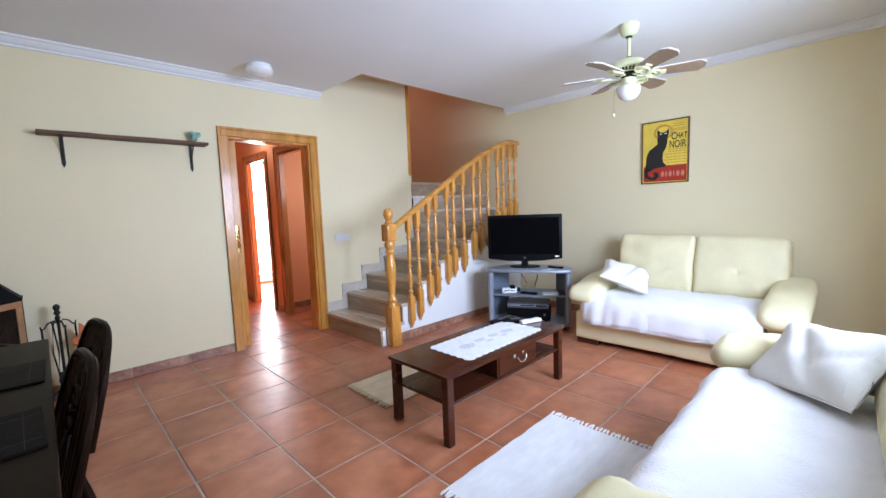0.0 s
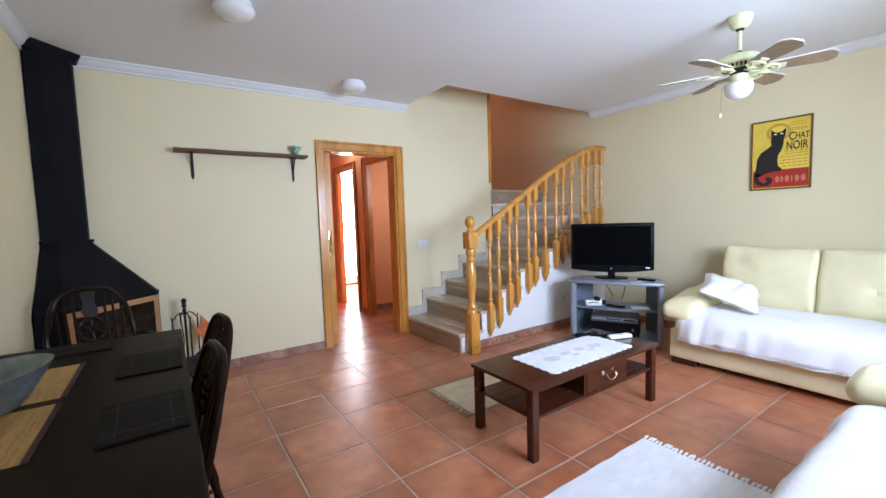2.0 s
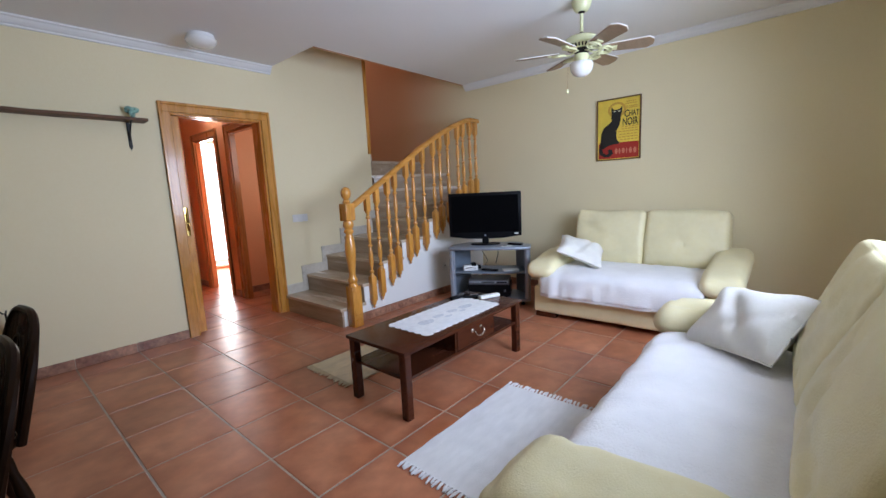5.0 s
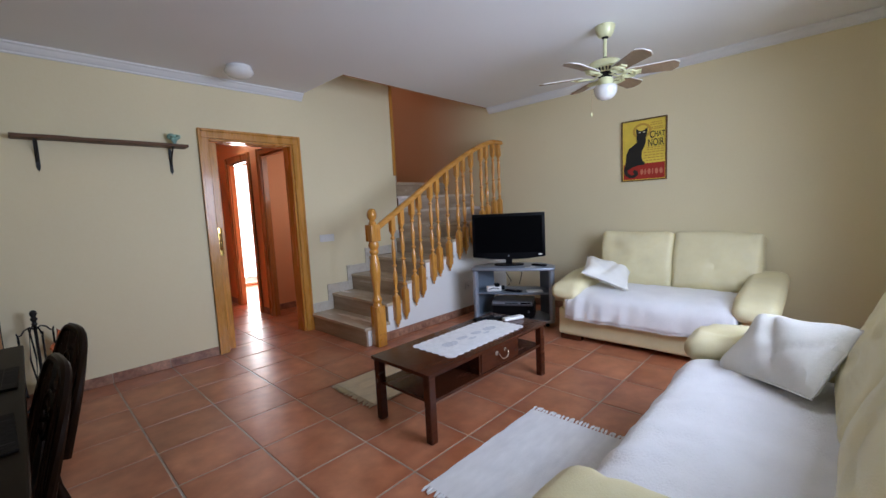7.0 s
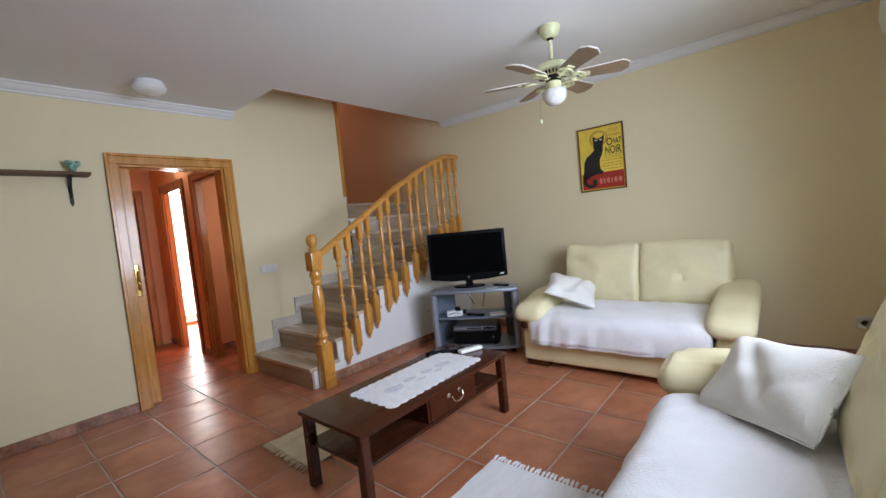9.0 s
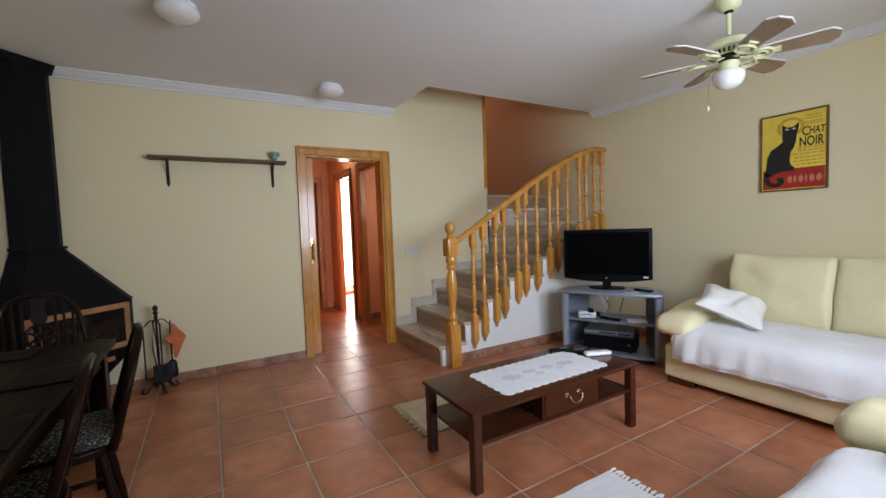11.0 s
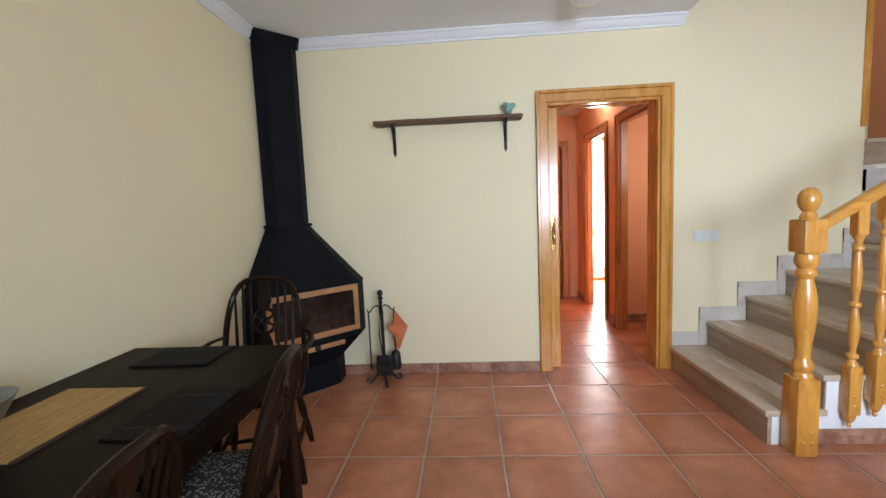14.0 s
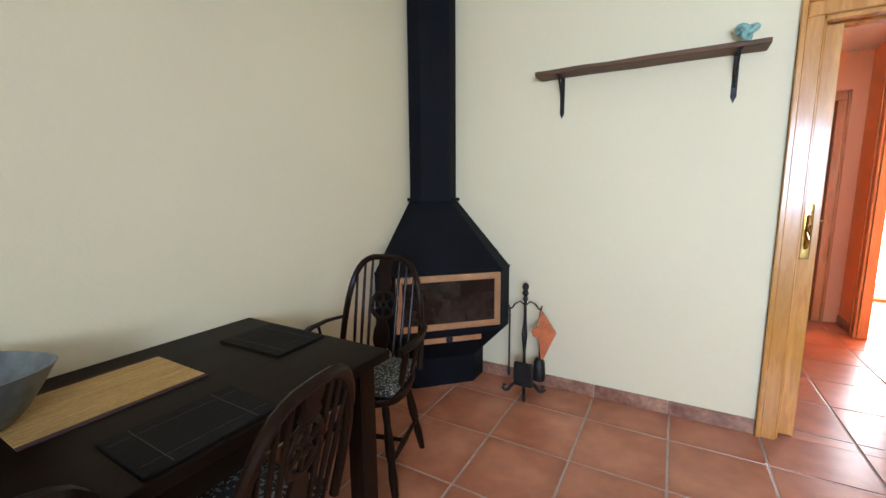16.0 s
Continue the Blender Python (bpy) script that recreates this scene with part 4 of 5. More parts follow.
f_low, f_neck, f_foot = (0.635, 0.148), (0.238, 0.10), (0.45, 0.165)
bm = prism(bmesh.new(), section(*f_low), 0.385, 0.785)
part("firebox", bm, STOVE_BLACK, stove)
bm = prism(bmesh.new(), section(*f_low), 0.785, 1.215, "z", section(*f_neck))
part("hood", bm, STOVE_BLACK, stove)
part("hood_rim", prism(bmesh.new(), section(0.640, 0.144), 0.774, 0.790), STOVE_BLACK, stove)
part("flue", prism(bmesh.new(), section(*f_neck), 1.215, 2.54), STOVE_BLACK, stove)
part("flue_collar", prism(bmesh.new(), section(0.262, 0.085, 0.004), 1.205, 1.225), STOVE_BLACK, stove)
part("flue_cap", prism(bmesh.new(), section(0.256, 0.09, 0.006), 2.51, 2.572, "z", section(0.292, 0.07, 0.004)), STOVE_BLACK, stove)
part("underside", prism(bmesh.new(), section(*f_foot), 0.19, 0.385, "z", section(*f_low)), STOVE_BLACK, stove)
part("foot", prism(bmesh.new(), section(*f_foot), 0.0, 0.19), STOVE_BLACK, stove)
hw, fy = diag(*f_low)
bm = bmesh.new()
for r in ((-hw + 0.012, hw - 0.012, 0.728, 0.768), (-hw + 0.012, hw - 0.012, 0.425, 0.465), (-hw + 0.012, -hw + 0.052, 0.465, 0.728), (hw - 0.052, hw - 0.012, 0.465, 0.728)):
    box(bm, r[0], r[1], fy - 0.016, fy - 0.001, r[2], r[3], 0.004)
part("door_frame", bm, COPPER, stove, "copper coloured door frame")
part("door_glass", boxes((-hw + 0.052, hw - 0.052, fy - 0.008, fy - 0.001, 0.465, 0.728)), GLASS_DARK, stove, "sooty dark glass")
# ash drawer front below, leaning with the underside
part("drawer_front", boxes((-0.215, 0.215, fy + 0.01, fy + 0.045, 0.332, 0.376), bevel=0.004), COPPER, stove, "copper coloured drawer front")
part("drawer_knob", lathe(bmesh.new(), [(0.02, 0), (0.022, 0.012), (0.014, 0.022), (0.004, 0.025)], 16, (0, 0, 0), Matrix.Translation((0.0, fy + 0.012, 0.354)) @ pose(0, 0, 0, 90)), IRON, stove, "", True)

# ---- fireside tools ----
tools = thing("fireside_tool_set", pose(0.705, 5.13, 0), "black wrought iron fireside tool stand beside the stove", "fireplace tools")
part("pole", tube(bmesh.new(), [(0, 0, 0.06), (0.001, 0, 0.35), (0, 0, 0.62)], 0.009, 8), IRON, tools, "", True)
part("finial", lathe(bmesh.new(), [(0.008, 0.60), (0.017, 0.615), (0.010, 0.635), (0.021, 0.65), (0.012, 0.668), (0.021, 0.69), (0.016, 0.708), (0.004, 0.716)], 14), IRON, tools, "", True)
for k in range(4):
    a = math.radians(90 * k + 20)
    c, s = math.cos(a), math.sin(a)
    f = lambda r, z: (r * c, r * s, z)
    part("foot", tube(bmesh.new(), [f(0.0, 0.10), f(0.04, 0.085), f(0.075, 0.05), f(0.095, 0.02), f(0.115, 0.016), f(0.13, 0.032), f(0.125, 0.052), f(0.108, 0.05)], 0.010, 8), IRON, tools, "", True)
    part("hook", tube(bmesh.new(), [f(0.0, 0.575), f(0.03, 0.60), f(0.06, 0.585), f(0.08, 0.555), f(0.095, 0.555), f(0.10, 0.575)], 0.005, 8), IRON, tools, "", True)
part("poker", tube(bmesh.new(), [(-0.088, -0.03, 0.56), (-0.088, -0.03, 0.18), (-0.088, -0.032, 0.14), (-0.08, -0.05, 0.125)], [0.006, 0.006, 0.010, 0.006], 8), IRON, tools, "", True)
bm = tube(bmesh.new(), [(0.03, -0.09, 0.55), (0.03, -0.09, 0.25)], 0.006, 8)
cushion(bm, -0.03, 0.09, -0.115, -0.09, 0.10, 0.25, 0.012, 5, bulge=(0, -0.01, 0))
part("shovel", bm, IRON, tools, "", True)
bm = tube(bmesh.new(), [(-0.03, 0.09, 0.56), (-0.045, 0.09, 0.35), (-0.02, 0.09, 0.12)], 0.005, 8)
tube(bm, [(-0.03, 0.09, 0.56), (-0.015, 0.09, 0.35), (-0.03, 0.09, 0.12)], 0.005, 8)
part("tongs", bm, IRON, tools, "", True)
bm = tube(bmesh.new(), [(0.088, 0.03, 0.56), (0.088, 0.03, 0.24)], 0.006, 8)
lathe(bm, [(0.018, 0.24), (0.034, 0.22), (0.04, 0.13), (0.036, 0.10)], 12, (0.088, 0.03, 0))
part("brush", bm, IRON, tools, "", True)
glove = thing("hearth_glove", pose(0.805, 5.10, 0), "orange suede hearth glove hung on the tool stand", "glove")
bm = bmesh.new()
outline = [(0.005, 0.565), (0.02, 0.55), (0.095, 0.45), (0.10, 0.435), (0.03, 0.27), (0.018, 0.262), (0.008, 0.28), (0.006, 0.40), (-0.03, 0.42), (-0.038, 0.45), (-0.02, 0.465), (0.0, 0.455)]
prism(bm, outline, -0.012, 0.012, "y")
bmesh.ops.bevel(bm, geom=[e for e in bm.edges if abs(e.verts[0].co.y - e.verts[1].co.y) < 1e-6], offset=0.006, segments=2, profile=0.5, affect="EDGES")
part("mitt", bm, SUEDE, glove, "", True)
part("thumb", tube(bmesh.new(), [(0.0, -0.012, 0.40), (-0.025, -0.016, 0.42), (-0.038, -0.016, 0.44)], [0.014, 0.015, 0.009], 8), SUEDE, glove, "", True)

# ---- dining table and what lies on it ----
TX0, TX1, TY0, TY1, TZ = XW + 0.004, 0.655, 2.02, 3.835, 0.745
table = thing("dining_table", pose(0, 0, 0), "dark stained wooden dining table against the wall", "table")
part("tabletop", box(bmesh.new(), TX0, TX1, TY0, TY1, TZ - 0.032, TZ, 0.006, 2), TABLE_DARK, table)
bm = bmesh.new()
for r in ((TX0 + 0.05, TX1 - 0.05, TY1 - 0.075, TY1 - 0.055), (TX0 + 0.05, TX1 - 0.05, TY0 + 0.055, TY0 + 0.075), (TX0 + 0.05, TX0 + 0.07, TY0 + 0.075, TY1 - 0.075), (TX1 - 0.07, TX1 - 0.05, TY0 + 0.075, TY1 - 0.075)):
    box(bm, *r, TZ - 0.12, TZ - 0.032)
part("apron", bm, TABLE_DARK, table)
for x in (TX0 + 0.035, TX1 - 0.105):
    for y in (TY0 + 0.04, TY1 - 0.11):
        part("leg", box(bmesh.new(), x, x + 0.07, y, y + 0.07, 0, TZ - 0.032, 0.005), OAK_DARK, table)


def slate_mat(x0, x1, y0, y1, turn=0):
    t = thing("placemat", pose((x0 + x1) / 2, (y0 + y1) / 2, TZ, 0, 0, turn), "black placemat with pale stitched lines on the dining table", "placemat", "black placemats")
    w, d = (x1 - x0) / 2, (y1 - y0) / 2
    part("sheet", box(bmesh.new(), -w, w, -d, d, 0.0, 0.007, 0.002), SLATE, t)
    bm = bmesh.new()
    for f in (-0.62, 0.62):
        box(bm, -w * 0.94, w * 0.94, f * d - 0.0008, f * d + 0.0008, 0.0068, 0.0076)
        box(bm, f * w - 0.0005, f * w + 0.0005, -d * 0.94, d * 0.94, 0.0068, 0.0074)
    part("stitching", bm, CHALK, t, "pale stitched lines")


slate_mat(0.08, 0.375, 3.60, 3.81, 2)
slate_mat(0.43, 0.64, 3.105, 3.405, -1)
slate_mat(0.425, 0.635, 2.53, 2.83, 2)


def bamboo_mat(x0, x1, y0, y1):
    t = thing("bamboo_mat", pose((x0 + x1) / 2, (y0 + y1) / 2, TZ), "golden bamboo placemat with dark maroon binding", "placemat", "bamboo placemats")
    w, d = (x1 - x0) / 2, (y1 - y0) / 2
    n = 44
    for k in range(n):
        a = -w + 0.003 + (2 * w - 0.006) * k / n
        part("slat", boxes((a, a + (2 * w - 0.006) / n * 0.86, -d, d, 0.0005, 0.003 + 0.0006 * (k % 3))), BAMBOO, t)
    for a in (w - 0.012, -w - 0.002):
        part("binding", boxes((a, a + 0.014, -d - 0.001, d + 0.001, 0.0, 0.0048), bevel=0.001), CLOTH_RED, t, "dark maroon binding")


bamboo_mat(0.02, 0.305, 3.02, 3.42)
bamboo_mat(0.02, 0.305, 2.56, 2.96)

bowl = thing("metal_bowl", pose(0.115, 2.985, TZ + 0.006, 0, 0, 20) @ Matrix.Scale(0.93, 4), "large hammered grey metal bowl on the bamboo mats", "bowl")
bm = bmesh.new()
outer = [(0.06, 0.0), (0.085, 0.004), (0.115, 0.04), (0.145, 0.09), (0.168, 0.135), (0.172, 0.14)]
inner = [(0.168, 0.141), (0.162, 0.134), (0.138, 0.09), (0.108, 0.042), (0.08, 0.012), (0.02, 0.010)]
lathe(bm, outer + inner, 36)
for v in bm.verts:
    v.co.x *= 1.12
    v.co.z *= 1 + 0.06 * math.cos(2 * math.atan2(v.co.y, v.co.x)) * (v.co.z > 0.06)
part("shell", bm, PEWTER, bowl, "", True)


def windsor_chair(m, arms, label, top_h=0.44):
    """Wheelback chair, facing +y of its own frame."""
    t = thing("dining_chair", m, label, "chair", "wheelback chairs")
    seat_z = 0.445
    bm = bmesh.new()
    seat_poly = [(0.205 * math.copysign(abs(math.cos(u)) ** 0.6, math.cos(u)) * (1 + 0.06 * math.sin(u)), 0.20 * math.copysign(abs(math.sin(u)) ** 0.6, math.sin(u))) for u in [2 * math.pi * i / 28 for i in range(28)]]
    prism(bm, seat_poly, seat_z - 0.036, seat_z)
    bmesh.ops.bevel(bm, geom=[e for e in bm.edges if abs(e.verts[0].co.z - e.verts[1].co.z) < 1e-6], offset=0.008, segments=2, profile=0.5, affect="EDGES")
    part("seat", bm, OAK_DARK, t, "", True)
    bm = bmesh.new()
    cushion(bm, -0.185, 0.185, -0.165, 0.175, seat_z, seat_z + 0.035, 0.016, 8, bulge=(0.012, 0.012, 0.012))
    part("seat_pad", bm, SPOTTED, t, "black and cream speckled seat pad", True)
    lean = 0.26

    def back(x, s, d=0.0):
        return (x, -0.172 - lean * s + d, seat_z + s)

    hoop = []
    for i in range(25):
        u = math.pi * i / 24
        hoop.append(back(-0.195 * math.copysign(abs(math.cos(u)) ** 0.55, math.cos(u)), -0.02 + (top_h + 0.02) * math.sin(u) ** 0.75))
    part("hoop", tube(bmesh.new(), hoop, 0.0150, 8), OAK_DARK, t, "", True)
    for x in (-0.142, -0.105, -0.068, 0.068, 0.105, 0.142):
        lim = 0.01 + (top_h - 0.01) * (max(0.0, 1 - (abs(x) / 0.195) ** 3.2)) ** 0.5
        part("spindle", tube(bmesh.new(), [back(x * 0.92, -0.01), back(x * 0.96, lim * 0.45), back(x, min(lim, top_h - 0.012))], [0.006, 0.008, 0.006], 8), OAK_DARK, t, "", True)
    # pierced splat with the wheel
    bm = bmesh.new()

    def plate(poly):
        a = [bm.verts.new(back(x, s, 0.006)) for x, s in poly]
        b = [bm.verts.new(back(x, s, -0.006)) for x, s in poly]
        k = len(poly)
        bm.faces.new(a)
        bm.faces.new(b[::-1])
        for i in range(k):
            bm.faces.new((a[i], b[i], b[(i + 1) % k], a[(i + 1) % k]))

    plate([(-0.024, -0.005), (0.024, -0.005), (0.026, 0.05), (0.040, 0.10), (0.036, 0.15), (0.018, 0.20), (-0.018, 0.20), (-0.036, 0.15), (-0.040, 0.10), (-0.026, 0.05)])
    e = top_h - 0.5
    plate([(-0.022, 0.33), (0.022, 0.33), (0.036, 0.37 + e * 0.3), (0.024, 0.42 + e * 0.7), (0.034, 0.47 + e), (0.03, 0.497 + e), (-0.03, 0.497 + e), (-0.034, 0.47 + e), (-0.024, 0.42 + e * 0.7), (-0.036, 0.37 + e * 0.3)])
    tube(bm, [back(0.058 * math.cos(u), 0.265 + 0.066 * math.sin(u)) for u in [2 * math.pi * i / 24 for i in range(24)]], 0.010, 8, True)
    tube(bm, [back(0.017 * math.cos(u), 0.265 + 0.017 * math.sin(u)) for u in [2 * math.pi * i / 12 for i in range(12)]], 0.008, 6, True)
    for k in range(6):
        u = math.pi * k / 3 + 0.5
        tube(bm, [back(0.015 * math.cos(u), 0.265 + 0.015 * math.sin(u)), back(0.055 * math.cos(u), 0.265 + 0.062 * math.sin(u))], 0.007, 6)
    part("wheel_splat", bm, OAK_DARK, t, "pierced wheel splat", True)
    feet = {}
    for sx in (-1, 1):
        for sy in (-1, 1):
            a, b = Vector((sx * 0.135, sy * 0.125, seat_z - 0.03)), Vector((sx * 0.195, sy * 0.19, 0.0))
            rad = [0.013, 0.017, 0.014, 0.019, 0.021, 0.015, 0.019, 0.016, 0.013]
            part("leg", tube(bmesh.new(), [a.lerp(b, k / 8) for k in range(9)], rad, 10), OAK_DARK, t, "turned leg", True)
            feet[sx, sy] = a.lerp(b, 0.62)
    for sx in (-1, 1):
        p, q = feet[sx, -1], feet[sx, 1]
        part("stretcher", tube(bmesh.new(), [p.lerp(q, k / 4) for k in range(5)], [0.008, 0.011, 0.013, 0.011, 0.008], 8), OAK_DARK, t, "", True)
    p, q = feet[-1, -1].lerp(feet[-1, 1], 0.5), feet[1, -1].lerp(feet[1, 1], 0.5)
    part("stretcher", tube(bmesh.new(), [p.lerp(q, k / 4) for k in range(5)], [0.008, 0.011, 0.013, 0.011, 0.008], 8), OAK_DARK, t, "", True)
    if arms:
        for sx in (-1, 1):
            b = back(sx * 0.193, 0.20)
            part("arm", tube(bmesh.new(), [b, (sx * 0.235, -0.12, seat_z + 0.205), (sx * 0.25, 0.0, seat_z + 0.205), (sx * 0.235, 0.11, seat_z + 0.20), (sx * 0.215, 0.15, seat_z + 0.195)], [0.012, 0.014, 0.017, 0.021, 0.017], 10, flat=0.6), OAK_DARK, t, "", True)
            part("arm_post", tube(bmesh.new(), [(sx * 0.185, 0.08, seat_z), (sx * 0.205, 0.09, seat_z + 0.10), (sx * 0.225, 0.095, seat_z + 0.20)], [0.010, 0.015, 0.010], 8), OAK_DARK, t, "", True)
            part("arm_spindle", tube(bmesh.new(), [(sx * 0.19, -0.04, seat_z), (sx * 0.235, -0.045, seat_z + 0.20)], 0.007, 8), OAK_DARK, t, "", True)
    return t


windsor_chair(pose(0.29, 4.12, 0, 0, 0, 196) @ Matrix.Scale(1.06, 4, (1, 0, 0)), True, "dark oak wheelback armchair at the table's end", 0.50)
side = windsor_chair(pose(0.535, 3.32, 0, 0, 0, 99), False, "dark oak wheelback chair with a speckled seat pad", 0.425)
copy_thing(side, pose(0.46, 2.83, 0, 0, 0, 96))

# ---- coffee table ----
CX0, CX1, CY0, CY1, CZ = 2.11, 3.34, 2.633, 3.145, 0.405
coffee = thing("coffee_table", pose(0, 0, 0), "dark mahogany coffee table with a drawer and shelf", "coffee table")
bm = bmesh.new()
box(bm, CX0, CX1, CY0, CY1, CZ - 0.022, CZ, 0.006, 2)
part("tabletop", bm, MAHOGANY, coffee, "", True)
for x in (CX0 + 0.012, CX1 - 0.062):
    for y in (CY0 + 0.012, CY1 - 0.062):
        part("leg", box(bmesh.new(), x, x + 0.05, y, y + 0.05, 0, CZ - 0.022, 0.005), MAHOGANY, coffee)
part("lower_shelf", box(bmesh.new(), CX0 + 0.03, CX1 - 0.03, CY0 + 0.022, CY1 - 0.022, 0.225, 0.243, 0.003), MAHOGANY, coffee)
part("divider", boxes((2.570, 2.585, CY0 + 0.03, CY1 - 0.03, 0.243, CZ - 0.022)), MAHOGANY, coffee)
part("divider", boxes((2.985, 3.000, CY0 + 0.03, CY1 - 0.03, 0.243, CZ - 0.022)), MAHOGANY, coffee)
drawer = part("drawer", box(bmesh.new(), 2.587, 2.983, CY0 + 0.022, CY1 - 0.05, 0.247, CZ - 0.026, 0.004), MAHOGANY, coffee)
bm = tube(bmesh.new(), [(2.740, CY0 + 0.02, 0.338), (2.740, CY0 - 0.004, 0.338), (2.743, CY0 - 0.012, 0.318), (2.760, CY0 - 0.014, 0.304), (2.785, CY0 - 0.014, 0.300), (2.809, CY0 - 0.014, 0.304), (2.827, CY0 - 0.012, 0.318), (2.831, CY0 - 0.004, 0.338), (2.831, CY0 + 0.02, 0.338)], 0.0036, 8)
part("handle", bm, NICKEL, drawer, "pale nickel swan-neck handle", True)
for x in (2.740, 2.831):
    part("rosette", lathe(bmesh.new(), [(0.014, 0), (0.014, 0.004), (0.006, 0.008)], 12, (0, 0, 0), Matrix.Translation((x, CY0 + 0.022, 0.338)) @ pose(0, 0, 0, 90)), NICKEL, drawer, "", True)

runner = thing("lace_runner", pose(2.758, 2.877, CZ + 0.001, 0, 0, 0), "white lace table runner with scalloped edges", "tablecloth")
RW, RD = 0.385, 0.168
edge = []
nx, ny = 13, 6
for k in range(nx * 6):
    u = k / 6
    edge.append((-RW + 2 * RW * u / nx, -RD - 0.013 * abs(math.sin(math.pi * u))))
for k in range(ny * 6):
    u = k / 6
    edge.append((RW + 0.013 * abs(math.sin(math.pi * u)), -RD + 2 * RD * u / ny))
for k in range(nx * 6):
    u = k / 6
    edge.append((RW - 2 * RW * u / nx, RD + 0.013 * abs(math.sin(math.pi * u))))
for k in range(ny * 6):
    u = k / 6
    edge.append((-RW - 0.013 * abs(math.sin(math.pi * u)), RD - 2 * RD * u / ny))
part("cloth", prism(bmesh.new(), edge, 0.0, 0.003), LACE, runner)
for cx, cy, rx, ry in ((-0.215, 0.0, 0.060, 0.040), (-0.075, 0.018, 0.048, 0.026), (-0.035, -0.040, 0.030, 0.018), (0.065, 0.012, 0.045, 0.028), (0.20, 0.0, 0.060, 0.036), (0.115, -0.040, 0.028, 0.016)):
    part("lace_motif", prism(bmesh.new(), [(cx + rx * math.cos(u) * (1 + 0.10 * math.cos(3 * u)), cy + ry * math.sin(u) * (1 + 0.16 * math.cos(2 * u + 1))) for u in [2 * math.pi * i / 40 for i in range(40)]], 0.003, 0.0038), LACE_OPEN, runner, "open lace motif")


def remote(m, l, w, h, mat, label, keys=6):
    t = thing("remote_control", m, label, "remote control")
    bm = bmesh.new()
    cushion(bm, -l / 2, l / 2, -w / 2, w / 2, 0, h, min(h * 0.42, 0.009), 6)
    part("body", bm, mat, t, "", True)
    bm = bmesh.new()
    for i in range(keys):
        for j in range(2):
            lathe(bm, [(0.004, h - 0.001), (0.004, h + 0.0015), (0.002, h + 0.002)], 8, (-l * 0.1 + i * l * 0.07, (j - 0.5) * w * 0.4, 0))
    part("keys", bm, GREY_PLASTIC, t, "small grey keys")
    return t


remote(pose(3.255, 2.87, CZ, 0, 0, -22), 0.175, 0.052, 0.026, WHITE_PLASTIC, "white remote control on the coffee table", 4)
remote(pose(3.13, 3.06, CZ, 0, 0, -12), 0.18, 0.05, 0.022, BLACK_PLASTIC, "black remote control on the coffee table")
remote(pose(3.20, 2.985, CZ, 0, 0, -35), 0.17, 0.045, 0.02, BLACK_PLASTIC, "black remote control beside another on the table")

# ---- rugs ----


def rug(name, x0, x1, y0, y1, turn, mat, label, hang):
    t = thing(name, pose((x0 + x1) / 2, (y0 + y1) / 2, 0.001, 0, 0, turn), label, "rug", "fringed cotton rugs")
    w, d = (x1 - x0) / 2, (y1 - y0) / 2
    bm = bmesh.new()
    nx, ny = 40, 24
    grid = []
    for i in range(nx + 1):
        row = []
        for j in range(ny + 1):
            x, y = -w + 2 * w * i / nx, -d + 2 * d * j / ny
            z = 0.007 + 0.0025 * noise.noise(Vector((x * 6, y * 6, x0))) + 0.001 * math.sin(x * 220)
            row.append(bm.verts.new((x + 0.004 * noise.noise(Vector((y * 20, x0, 0))), y + 0.006 * noise.noise(Vector((x * 9, y0, 3))), z)))
        grid.append(row)
    for i in range(nx):
        for j in range(ny):
            bm.faces.new((grid[i][j], grid[i + 1][j], grid[i + 1][j + 1], grid[i][j + 1]))
    g = bmesh.ops.extrude_face_region(bm, geom=bm.faces[:])
    for v in g["geom"]:
        if isinstance(v, bmesh.types.BMVert):
            v.co.z = 0.0
    part("weave", bm, mat, t, "", True)
    for s in (-1, 1):
        k = int(2 * d / 0.021)
        for i in range(k):
            y = -d + 0.008 + (2 * d - 0.016) * i / (k - 1)
            l = hang * random.uniform(0.75, 1.1)
            dy = random.uniform(-0.012, 0.012)
            bm = tube(bmesh.new(), [(s * (w - 0.004), y, 0.005), (s * (w + l * 0.45), y + dy * 0.4, 0.008), (s * (w + l), y + dy, 0.004)], [0.0035, 0.0075, 0.0045], 6)
            part("tassel", bm, mat, t, "", True)


rug("white_rug", 1.885, 2.80, 1.80, 2.438, 0, RUG, "white woven cotton rug with fringed ends on the tiles", 0.045)
rug("cream_rug", 2.215, 3.10, 3.26, 3.755, -1.5, RUG_CREAM, "cream woven cotton rug half under the coffee table", 0.05)

# ---- television and its stand ----
SA = 27.0
stand = thing("tv_stand", pose(4.20, 3.515, 0, 0, 0, -90 + SA), "blue-grey corner television stand with open shelves", "tv stand")
# local: x along the front, front faces -y
SWD, SH = 0.425, 0.63
top_out = [(-SWD, 0.03), (-SWD + 0.04, 0.0), (0.0, -0.02), (SWD - 0.04, 0.0), (SWD, 0.03), (SWD, 0.20), (SWD - 0.15, 0.42), (-SWD + 0.15, 0.42), (-SWD, 0.20)]
bm = prism(bmesh.new(), [(x * 1.02, y - 0.008 if y < 0.1 else y) for x, y in top_out], SH - 0.030, SH)
bmesh.ops.bevel(bm, geom=[e for e in bm.edges if abs(e.verts[0].co.z - e.verts[1].co.z) < 1e-6], offset=0.008, segments=2, profile=0.5, affect="EDGES")
part("top", bm, SILVER, stand, "", True)
